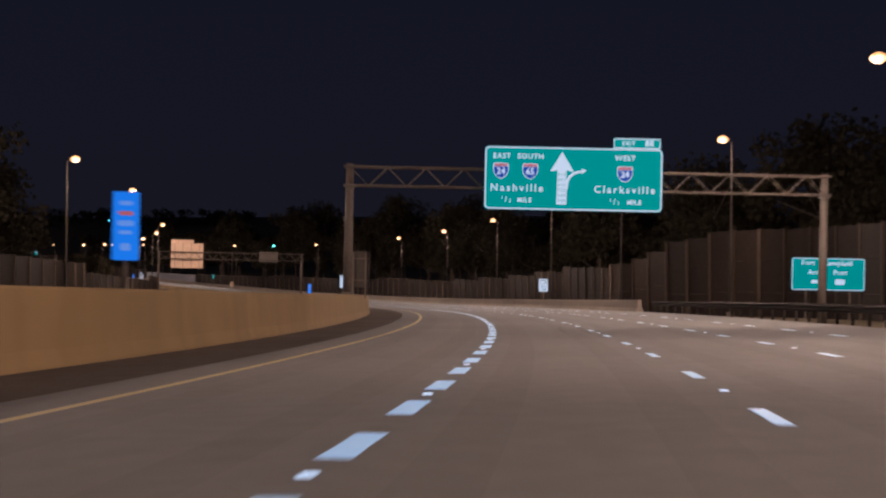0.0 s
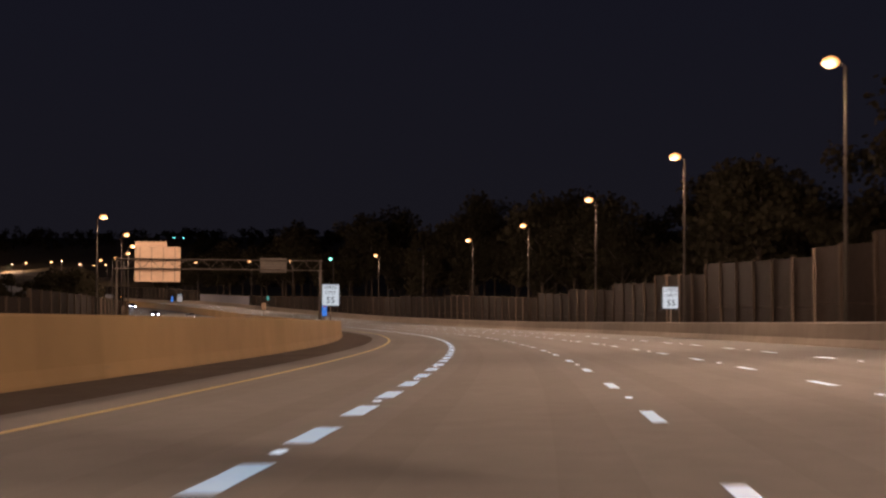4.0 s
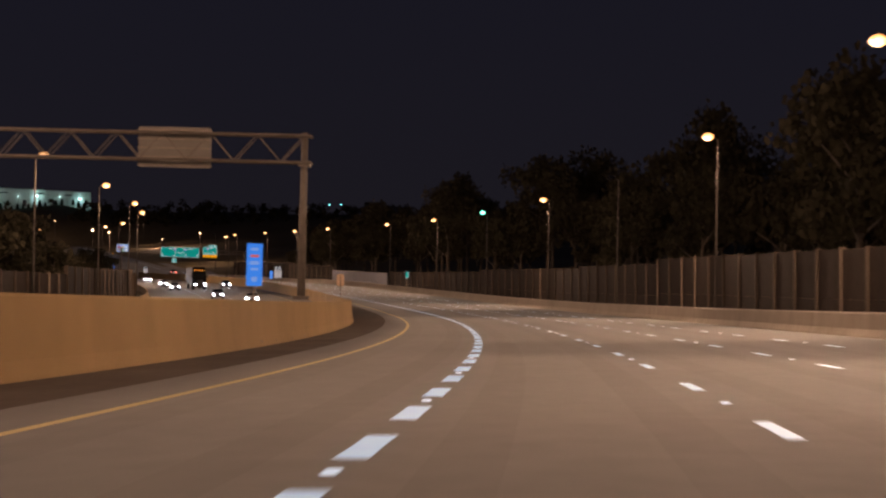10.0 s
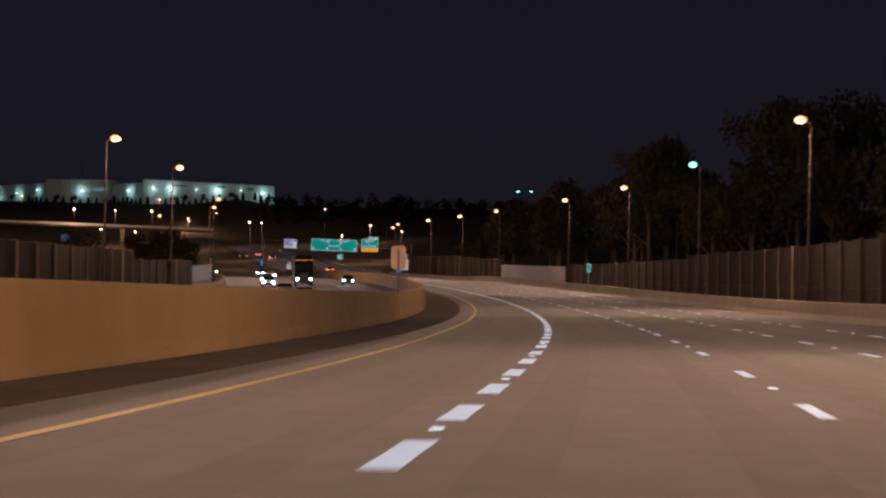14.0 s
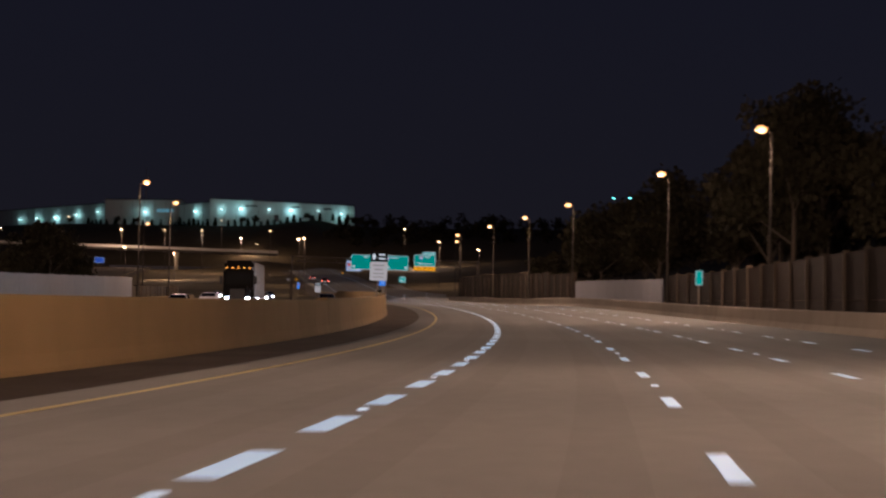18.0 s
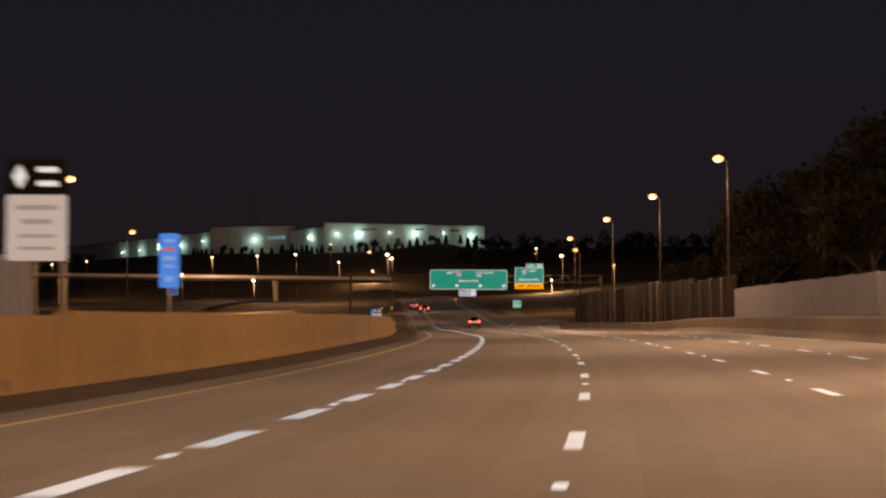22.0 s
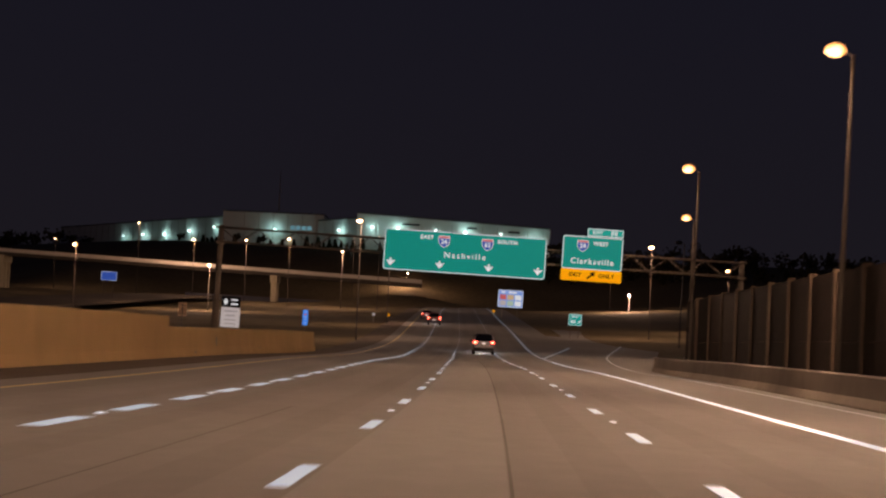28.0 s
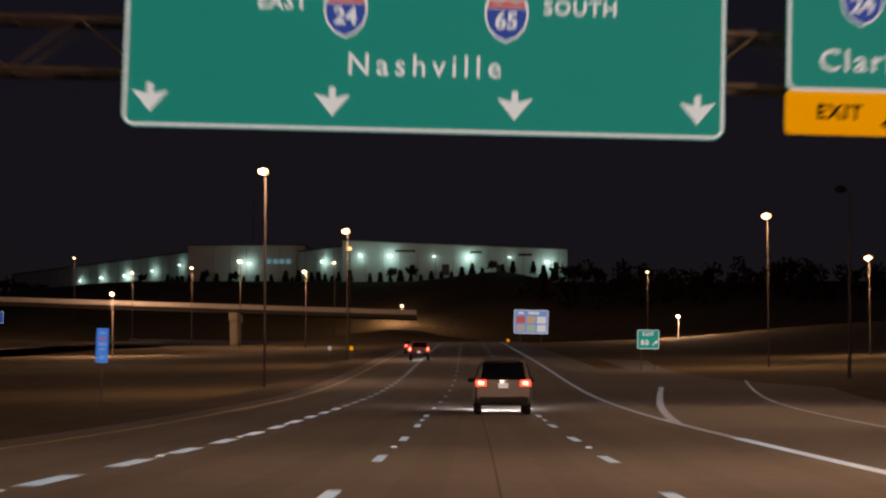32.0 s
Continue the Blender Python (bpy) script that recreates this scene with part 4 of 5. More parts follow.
def post_sign(name, m, label, w, h, z, mat, foot=0.0, posts=1, r=0.06, border=0.03, edge=M_LEGEND, category="road sign"):
    """A board on one or two steel posts; z is the board's middle over the pose."""
    sign = thing(name, m @ lean_about(z), label, category)
    for k in range(posts):
        x = 0 if posts == 1 else (-0.3 + 0.6 * k) * w
        bm = bmesh.new()
        box(bm, x - 0.04, x + 0.04, 0.012, 0.08, foot - 0.3, z + h / 2 - 0.1)
        part("post", bm, M_STEEL, sign)
    board = thing_board = panel(sign, w, h, mat, r, border, 0, z, 0.03, edge)
    return sign


def speed_sign(s, off, foot, z, turn=0.0):
    sign = post_sign("speed_limit_sign", standing(s, off, 0, turn), "white speed limit 55 sign on a post", 1.2, 1.5, z, M_LEGEND, foot, 1, 0.09, 0.03, M_BLACK)
    lettering(sign, "SPEED", 0, z + 0.50, 0.24, M_BLACK, -0.05, squeeze=0.9, heavy=0.0)
    lettering(sign, "LIMIT", 0, z + 0.16, 0.24, M_BLACK, -0.05, squeeze=0.9, heavy=0.0)
    lettering(sign, "55", 0, z - 0.36, 0.46, M_BLACK, -0.05, spread=1.0, heavy=0.0)


speed_sign(257.1, -7.1, 1.3, 3.04)
speed_sign(255.4, 16.0, 0.9, 2.52)


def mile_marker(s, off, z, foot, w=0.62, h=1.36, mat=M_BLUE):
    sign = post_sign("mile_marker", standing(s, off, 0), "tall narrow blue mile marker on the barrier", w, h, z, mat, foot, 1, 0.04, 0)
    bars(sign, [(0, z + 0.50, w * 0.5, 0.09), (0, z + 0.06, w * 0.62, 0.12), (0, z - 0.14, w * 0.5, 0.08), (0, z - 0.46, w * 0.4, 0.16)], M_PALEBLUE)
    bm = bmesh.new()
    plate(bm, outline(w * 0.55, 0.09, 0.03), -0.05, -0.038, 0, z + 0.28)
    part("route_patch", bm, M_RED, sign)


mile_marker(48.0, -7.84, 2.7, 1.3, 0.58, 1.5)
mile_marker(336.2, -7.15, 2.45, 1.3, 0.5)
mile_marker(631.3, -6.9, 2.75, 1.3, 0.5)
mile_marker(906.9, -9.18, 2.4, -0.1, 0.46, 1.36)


def lane_use_sign(s, off, z, foot, w=2.0, h=3.0):
    sign = thing("lane_use_sign", standing(s, off) @ lean_about(z), "white lane-use sign with a black header on thin posts", "road sign")
    for x in (-0.05 * w, 0.44 * w):
        bm = bmesh.new()
        box(bm, x - 0.04, x + 0.04, 0.012, 0.09, foot - 0.1, z + h / 2)
        part("post", bm, M_STEEL, sign)
    hb = h * 0.34
    bm = bmesh.new()
    plate(bm, outline(w, h - hb - 0.03, 0.06)[::-1], -0.04, 0.0, 0, z - hb / 2)
    part("sign_panel", bm, M_PINK, sign)
    bm = bmesh.new()
    plate(bm, outline(w, hb, 0.06)[::-1], -0.04, 0.0, 0, z + h / 2 - hb / 2)
    head = part("sign_header", bm, M_BLACK, sign, "black header board")
    zh = z + h / 2 - hb / 2
    bm = bmesh.new()
    plate(bm, [(-0.12 * w, 0), (0, -0.36 * hb), (0.12 * w, 0), (0, 0.36 * hb)], -0.055, -0.042, -0.28 * w, zh)
    part("lane_diamond", bm, M_LEGEND, head)
    bars(head, [(0.18 * w, zh + 0.2 * hb, 0.36 * w, 0.16 * hb), (0.18 * w, zh - 0.2 * hb, 0.36 * w, 0.16 * hb)], M_LEGEND)
    zp = z - hb / 2
    bars(sign, [(0, zp + 0.30 * h * 0.66, w * 0.7, 0.05 * h), (0, zp + 0.06 * h, w * 0.5, 0.05 * h), (0, zp - 0.08 * h, w * 0.62, 0.035 * h), (0, zp - 0.2 * h, w * 0.6, 0.035 * h)], M_GREYTEXT)


lane_use_sign(618.5, -7.0, 3.36, 1.36, 1.16, 1.95)
lane_use_sign(839.2, -8.58, 2.1, 0.9, 1.02, 1.68)
def bare_back(name, s, off, w, h, z, foot, label, mat, posts=1):
    """The back of a sign that faces the other traffic."""
    sign = thing(name, standing(s, off) @ lean_about(z), label, "road sign")
    bm = bmesh.new()
    plate(bm, outline(w, h, 0.06), 0.0, 0.04, 0, z)
    part("sign_panel", bm, mat, sign)
    for k in range(posts):
        x = 0.0 if posts == 1 else (k - 0.5) * 0.6 * w
        bm = bmesh.new()
        box(bm, x - 0.05, x + 0.05, -0.10, -0.003, foot - 0.2, z + h / 2 - 0.05)
        part("post", bm, M_STEEL, sign)
    for k in range(2):
        bm = bmesh.new()
        box(bm, -w * 0.46, w * 0.46, -0.04, -0.004, z + (k - 0.5) * h * 0.6 - 0.03, z + (k - 0.5) * h * 0.6 + 0.03)
        part("stiffener", bm, M_STEEL, sign)


bare_back("warning_sign", 920.0, -21.6, 0.8, 1.3, 2.5, -0.6, "small tan back of a sign on the grass", M_BACK)
bare_back("lane_use_sign", 134.8, -6.9, 1.24, 2.2, 2.85, 1.3, "tall dark back of a lane-use sign on the median barrier", M_RUST, 2)
sign = thing("warning_sign", standing(476.2, -6.9), "tan bare back of a tall sign facing the other traffic", "road sign")
bm = bmesh.new()
plate(bm, outline(0.72, 1.14, 0.2), 0.0, 0.04, 0, 2.9)
part("sign_panel", bm, M_BACK, sign)
bm = bmesh.new()
box(bm, -0.04, 0.04, -0.08, -0.002, 1.2, 3.3)
part("post", bm, M_STEEL, sign)

sign = post_sign("guide_sign", standing(129.0, 20.7), "green roadside guide sign with white lettering", 4.3, 1.9, 2.4, M_GREEN, 0.0, 2, 0.15, 0.05)
for word, x, z in (("Fort", -1.2, 3.05), ("Campbell", 0.55, 3.05), ("Army", -0.7, 2.5), ("Post", 0.7, 2.5)):
    lettering(sign, word, x, z, 0.30, M_LEGEND, -0.055)
bars(sign, [(-0.6, 1.95, 0.8, 0.2), (0.7, 1.95, 0.6, 0.34)], M_LEGEND)
sign = post_sign("wall_plate", standing(629.7, 16.0), "narrow green plate fixed to the noise wall", 0.5, 1.05, 2.75, M_GREEN, 1.0, 1, 0.03, 0.03)
sign = post_sign("exit_sign", standing(974.7, 18.9), "green exit 88 sign with a slanting arrow at the gore", 1.6, 1.4, 2.2, M_GREEN, 0.0, 2, 0.1, 0.05)
lettering(sign, "EXIT", 0, 2.56, 0.28, M_LEGEND, -0.055)
lettering(sign, "88", -0.25, 1.95, 0.42, M_LEGEND, -0.055)
bm = bmesh.new()
plate(bm, [(-0.22, -0.13), (-0.14, -0.2), (0.06, 0.0), (0.13, -0.08), (0.2, 0.2), (-0.06, 0.12), (0.0, 0.06)], -0.06, -0.05, 0.5, 1.95)
part("slant_arrow", bm, M_LEGEND, sign)
sign = post_sign("services_sign", standing(1080.7, 14.17), "blue services sign with six small coloured boards", 4.3, 3.0, 3.4, M_PALEBLUE, -0.5, 2, 0.15, 0.08)
for i in range(3):
    for j in range(2):
        bm = bmesh.new()
        plate(bm, outline(1.1, 0.85, 0.05)[::-1], -0.07, -0.05, -1.3 + 1.3 * i, 3.65 - 1.05 * j)
        part("services_board", bm, (M_RED, M_TAN, M_LEGEND, M_PINK, M_PALEGREEN, M_LEGEND)[i + 3 * j], sign)
bars(sign, [(-1.3, 4.5, 0.7, 0.3), (0.3, 4.5, 1.4, 0.3)], M_LEGEND, -0.06)


# ---- overpass, far hill and warehouse ----
over = tagged(new("overpass"), "concrete road bridge with a lit edge beam", "bridge", kind="structure")
A, B = Vector((-479.1, 1178.2, 19.2)), Vector((-338.0, 1239.4, 14.4))
way = (B - A).normalized()
side_v = Vector((-way.y, way.x, 0)).normalized()


def along_beam(name, p, q, width, z0, z1, mat, parent, push=0.0):
    bm = bmesh.new()
    a = [p + side_v * (push + d) + Vector((0, 0, z)) for d in (0, width) for z in (z0, z1)]
    b = [q + side_v * (push + d) + Vector((0, 0, z)) for d in (0, width) for z in (z0, z1)]
    v = [bm.verts.new(c) for c in a + b]
    for f in ((0, 1, 3, 2), (4, 6, 7, 5), (0, 4, 5, 1), (2, 3, 7, 6), (0, 2, 6, 4), (1, 5, 7, 3)):
        bm.faces.new([v[i] for i in f])
    return part(name, bm, mat, parent)


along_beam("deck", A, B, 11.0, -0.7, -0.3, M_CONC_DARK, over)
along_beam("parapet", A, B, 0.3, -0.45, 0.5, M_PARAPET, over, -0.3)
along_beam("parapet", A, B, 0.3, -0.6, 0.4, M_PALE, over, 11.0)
for k in range(5):
    along_beam("girder", A, B, 0.5, -1.2, -0.7, M_RUST, over, 0.4 + 2.4 * k)
for u in (0.307, 0.757):
    p = A.lerp(B, u)
    bm = bmesh.new()
    c = p + side_v * 5.5
    m = Matrix.Translation(c) @ pose(0, 0, 0, 0, 0, math.degrees(math.atan2(way.y, way.x)))
    box(bm, -0.9, 0.9, -5.8, 5.8, -2.8, -1.2)
    for y in (-4.2, 0.0, 4.2):
        box(bm, -0.7, 0.7, y - 0.7, y + 0.7, -12.0, -2.8)
    bmesh.ops.transform(bm, matrix=m, verts=bm.verts)
    part("pier", bm, M_PIER, over, "ochre concrete pier with a cap")
low_wall = tagged(new("far_retaining_wall"), "low lit concrete wall beyond the bridge", "wall", kind="structure")
along_beam("wall", Vector((-407.8, 1242.1, 9.2)), Vector((-338.5, 1272.4, 8.0)), 0.4, -1.2, 0.7, M_PALE, low_wall)


def warehouse():
    base = thing("warehouse", pose(0, 0, 1.2), "long white warehouse on the hill under bluish wall lamps", "building")
    blocks = [((-378.7, 1438.5), (-440.9, 1414.6), 32.0, 39.9, 42.7), ((-440.9, 1418.6), (-464.8, 1432.8), 32.1, 41.3, 41.0), ((-464.3, 1436.3), (-498.0, 1422.7), 32.2, 43.3, 43.3), ((-498.0, 1428.8), (-617.0, 1500.8), 32.4, 41.9, 40.8)]
    for n, (p, q, z0, zp, zq) in enumerate(blocks):
        p, q = Vector((*p, 0)), Vector((*q, 0))
        w = q - p
        back = Vector((w.y, -w.x, 0)).normalized() * 45
        bm = bmesh.new()
        lo = [bm.verts.new(c + Vector((0, 0, z0 - 6))) for c in (p, q, q + back, p + back)]
        hi = [bm.verts.new(c + Vector((0, 0, z))) for c, z in ((p, zp), (q, zq), (q + back, zq), (p + back, zp))]
        for k in range(4):
            j = (k + 1) % 4
            bm.faces.new((lo[k], lo[j], hi[j], hi[k]))
        wall = part("wall", bm, M_CLAD, base, "white cladding")
        bm = bmesh.new()
        r = [bm.verts.new(c + Vector((0, 0, z + dz))) for dz in (0.05, 0.45) for c, z in ((p - back * 0.006, zp), (q - back * 0.006, zq), (q + back, zq), (p + back, zp))]
        bm.faces.new(r[4:])
        for k in range(4):
            j = (k + 1) % 4
            bm.faces.new((r[k], r[j], r[4 + j], r[4 + k]))
        part("roof", bm, M_ROOF, base)
        length = w.length
        for k in range(int(length / 5.2)):
            a = p + w * ((k + 0.5) * 5.2 / length)
            bm = bmesh.new()
            box(bm, -0.05, 0.05, -0.03, 0.03, z0 - 1, zp - 0.4)
            bmesh.ops.transform(bm, matrix=Matrix.Translation(a - back * 0.0012), verts=bm.verts)
            part("panel_joint", bm, M_STEEL, wall)
    # strips of windows and doors in the lit front
    f0, f1 = Vector((-378.7, 1438.5, 0)), Vector((-440.9, 1414.6, 0))
    d = (f1 - f0).normalized()
    out = Vector((-d.y, d.x, 0)) * -1
    if out.y > 0:
        out = -out
    turn = math.degrees(math.atan2(d.y, d.x))
    for u, w, z, h in ((3.0, 0.6, 33.2, 4.0), (12.5, 4.0, 37.4, 0.7), (27, 3.5, 38.2, 0.7), (36, 2.2, 33, 3.2), (48, 6.0, 38.6, 0.6), (20, 2.0, 33, 3.0)):
        c = f0 + d * u + out * 0.06
        bm = bmesh.new()
        rounded_box(bm, -w / 2, w / 2, -0.06, 0.06, -h / 2, h / 2, 0.03)
        bmesh.ops.transform(bm, matrix=pose(c.x, c.y, z + 1.0, 0, 0, turn), verts=bm.verts)
        part("window", bm, M_WIN, base)
    for u, z, k in ((6.0, 36.2, 1.6), (17.0, 37.6, 0.3), (29.2, 37.7, 1.9), (39.4, 38.0, 0.3), (52.4, 38.1, 1.9), (61.3, 38.2, 1.0)):
        wall_pack(base, f0 + d * u + out * 0.25, z, out, k)
    for x, y, z, k in ((-453.2, 1425.9, 37.4, 1.2), (-480.5, 1429.8, 37.6, 1.3), (-508.1, 1434.9, 38.2, 0.6), (-524.1, 1444.6, 37.2, 1.0), (-540.5, 1454.5, 36.4, 1.2), (-555.4, 1463.5, 36.6, 0.9), (-569.0, 1471.8, 36.4, 0.6)):
        wall_pack(base, Vector((x + 0.1, y - 0.4, 0)), z, Vector((0.3, -0.95, 0)), k)
    # a strip of windows with light behind them
    wd = Vector((-33.7, -13.6, 0)).normalized()
    for u in (5.2, 7.2, 9.2, 11.2):
        c = Vector((-464.3, 1436.3, 0)) + wd * u
        bm = bmesh.new()
        rounded_box(bm, -0.75, 0.75, -0.06, 0.06, -0.7, 0.7, 0.03)
        bmesh.ops.transform(bm, matrix=pose(c.x, c.y - 0.08, 38.4, 0, 0, math.degrees(math.atan2(wd.y, wd.x))), verts=bm.verts)
        part("lit_window", bm, M_LITWIN, base, "teal-lit window")
    bm = bmesh.new()
    rod(bm, (-487.3, 1445.0, 40), (-487.3, 1445.0, 60), 0.25, 0.1)
    part("mast", bm, M_STEEL, base, "slender mast")
    return base


def wall_pack(base, p, z, out, power=1.0):
    bm = bmesh.new()
    k = 0.6 + 0.28 * power
    rounded_box(bm, -0.40 * k, 0.40 * k, -0.2, 0.2, -0.22 * k, 0.22 * k, 0.05)
    bmesh.ops.transform(bm, matrix=Matrix.Translation((p.x, p.y, z)), verts=bm.verts)
    lamp = part("wall_lamp", bm, M_WALLPACK, base, "bluish-white wall lamp")
    li = bpy.data.lights.new("wall_lamp_light", "POINT")
    li.energy, li.color, li.shadow_soft_size = 300 * power, (0.55, 1.0, 0.90), 0.3
    ob = new("wall_lamp_light", li)
    q = p + out * 2.0
    ob.location = (q.x, q.y, z - 0.35)
    ob.parent = lamp


warehouse()


# ---- trees and shrubs ----
def clump(bm, c, r, rng, n=26, leaf=0.5):
    """Many small leaf tufts strewn through an uneven ball."""
    for _ in range(n):
        d = Vector((rng.gauss(0, 1), rng.gauss(0, 1), rng.gauss(0, 0.8)))
        d = d.normalized() * r * rng.uniform(0.35, 1.0)
        p = c + d
        u = Vector((rng.gauss(0, 1), rng.gauss(0, 1), rng.gauss(0, 1))).normalized()
        v = u.orthogonal().normalized()
        w = u.cross(v)
        k = leaf * rng.uniform(0.6, 1.3)
        q = [bm.verts.new(p + a * v * k + b * w * k + e * u * k * 0.35) for a, b, e in ((-1, -0.4, 0), (0, -0.8, 0.3), (1, -0.3, 0), (0.7, 0.7, -0.2), (-0.5, 0.8, 0.2))]
        bm.faces.new(q)


def broad_tree(seed, h, spread):
    rng = random.Random(seed)
    base = thing("tree", pose(0, 0, -60), "dark leafy tree behind the noise wall at night", "tree", "trees behind the walls")
    bm = bmesh.new()
    rod(bm, (0, 0, -0.6), (0.1, 0, h * 0.45), 0.28, 0.17, 8)
    rod(bm, (0.1, 0, h * 0.45), (0.25, 0.2, h * 0.85), 0.17, 0.05, 6)
    tips = []
    for k in range(8):
        a = k * 2.4 + rng.uniform(-0.4, 0.4)
        z0 = h * rng.uniform(0.3, 0.62)
        tip = Vector((math.cos(a) * spread * rng.uniform(0.5, 0.95), math.sin(a) * spread * rng.uniform(0.5, 0.95), z0 + h * rng.uniform(0.1, 0.3)))
        rod(bm, (0.1, 0, z0), tip, 0.10, 0.03, 5)
        tips.append(tip)
    part("trunk", bm, M_BARK, base)
    bm = bmesh.new()
    for tip in tips + [Vector((0.2, 0.2, h * 0.88)), Vector((-0.6, 0.4, h * 0.75)), Vector((0.8, -0.5, h * 0.7)), Vector((0, 0, h * 0.6))]:
        for _ in range(3):
            clump(bm, tip + Vector((rng.gauss(0, 1), rng.gauss(0, 1), rng.gauss(0, 0.8))) * spread * 0.2, spread * rng.uniform(0.25, 0.42), rng, 84, 0.24)
    part("crown", bm, M_LEAF, base)
    return base


TREES = [broad_tree(3, 13, 4.6), broad_tree(8, 16, 5.2), broad_tree(15, 10, 3.8)]
rng = random.Random(21)
spots = [(s + rng.uniform(-5, 5), rng.uniform(27, 42)) for s in range(90, 840, 11)]
spots += [(s + rng.uniform(-5, 5), rng.uniform(42, 64)) for s in range(180, 760, 16)]
spots += [(s + rng.uniform(-6, 6), -rng.uniform(36, 60)) for s in range(100, 760, 26)]
spots += [(s, o) for s, o in ((648, -37), (653, -34.5), (657, -36), (661, -34), (665, -37), (670, -35), (676, -38), (905, 52), (930, 66), (960, 78), (990, 90), (1040, 84), (880, -80), (930, -96))]
spots += [(448, -38), (454, -41), (460, -37.5), (467, -40), (473, -38)]
for k, (s, off) in enumerate(spots):
    if off > 0:
        off += 8 * (1 - ease(130, 210, s))
    p = at(s, off)
    size = rng.uniform(0.75, 1.2)
    big = 1.3 if 400 < s < 720 and off > 0 else 1.0
    if off < 0 and 476 < s < 800:
        size *= 0.5
    elif off < 0 and s > 440:
        size = (0.75, 0.6, 0.95)[k % 3]
    copy_thing(TREES[k % 3], pose(p.x, p.y, ground_height(p.x, p.y) - 0.1, 0, 0, rng.uniform(0, 360)) @ Matrix.Diagonal((size, size, size * big, 1)))
for x, y, size in ((-489.5, 1418.5, 0.36), (-481.0, 1421.8, 0.34), (-424.0, 1413.0, 0.36), (-418.5, 1415.5, 0.42), (-524.5, 1439.0, 0.36), (-397.0, 1424.5, 0.34), (-376.0, 1431.5, 0.38)):
    copy_thing(TREES[2], pose(x, y, ground_height(x, y) - 0.1, 0, 0, 40 * x) @ Matrix.Diagonal((size, size, size * 1.25, 1)))
bm = bmesh.new()
for k in range(420):
    if k % 3:
        x = rng.uniform(-372, -120)
        y = 1436 - rng.uniform(0, 60)
    else:
        x = rng.uniform(-800, -585)
        y = 1470 + 0.6 * (-560 - x) - rng.uniform(0, 60)
    r = rng.uniform(1.6, 3.4)
    clump(bm, Vector((x, y, ground_height(x, y) + r * rng.uniform(0.5, 1.5))), r, rng, 46, 0.62)
tagged(part("far_woods", bm, M_LEAF), "dark scrub and trees along the hill crest", "trees", kind="stuff")
for k, t in enumerate(TREES):
    p = at(380 + 60 * k, 52)
    t.matrix_basis = pose(p.x, p.y, ground_height(p.x, p.y) - 0.1, 0, 0, 30 * k)


def cone_shrub(seed, h):
    rng = random.Random(seed)
    base = thing("evergreen_shrub", pose(0, 0, -60), "dark pointed evergreen shrub against the lit wall", "shrub", "shrubs along the warehouse")
    bm = bmesh.new()
    rod(bm, (0, 0, -0.4), (0, 0, h * 0.9), 0.12, 0.02, 6)
    part("trunk", bm, M_BARK, base)
    bm = bmesh.new()
    for k in range(9):
        z = h * (0.08 + 0.1 * k)
        clump(bm, Vector((0, 0, z)), (1 - k / 10) * h * 0.27 + 0.1, rng, 34, 0.34)
    part("crown", bm, M_LEAF_DARK, base)
    return base


SHRUBS = [cone_shrub(1, 3.6), cone_shrub(4, 3.0)]
rng = random.Random(9)
row = []
for u in list(range(4, 66, 3)):
    if rng.random() < 0.85:
        row.append((-376.9 - 0.936 * u, 1433.7 - 0.35 * u))
for u in range(0, 26, 3):
    row.append((-442 - u, 1414.5 + 0.5 * u))
for u in range(0, 30, 4):
    row.append((-467 - u, 1428 - 0.35 * u))
for u in range(0, 60, 6):
    row.append((-501.5 - u * 0.7, 1425 + u * 0.7))
for k, (x, y) in enumerate(row):
    size = rng.uniform(0.8, 1.35)
    copy_thing(SHRUBS[k % 2], pose(x, y, ground_height(x, y) - 0.1, 0, 0, rng.uniform(0, 360)) @ Matrix.Diagonal((size, size, size, 1)))
for k, t in enumerate(SHRUBS):
    t.matrix_basis = pose(-560 - 8 * k, 1488 + 8 * k, ground_height(-560 - 8 * k, 1488 + 8 * k) - 0.1)


# ---- far lamps ----
def far_lamp(x, y, z, label="small distant lamp on a pole", size=1.0, mat=M_FARLIGHT, watts=0):
    g = ground_height(x, y)
    base = thing("distant_lamp", pose(x, y, g), label, "street lamp", "distant lamps")
    bm = bmesh.new()
    rod(bm, (0, 0, -0.5), (0, 0, z - g + 0.1), 0.08, 0.05, 6)
    part("pole", bm, M_RUST, base)
    bm = bmesh.new()
    bmesh.ops.create_icosphere(bm, subdivisions=1, radius=0.3 * size)
    bmesh.ops.transform(bm, matrix=Matrix.Translation((0, -0.3, z - g)) @ Matrix.Diagonal((1.2, 1, 0.7, 1)), verts=bm.verts)
    part("lens", bm, mat, base)
    if watts:
        spill(base, (0, -1.9, z - g - 0.1), watts)


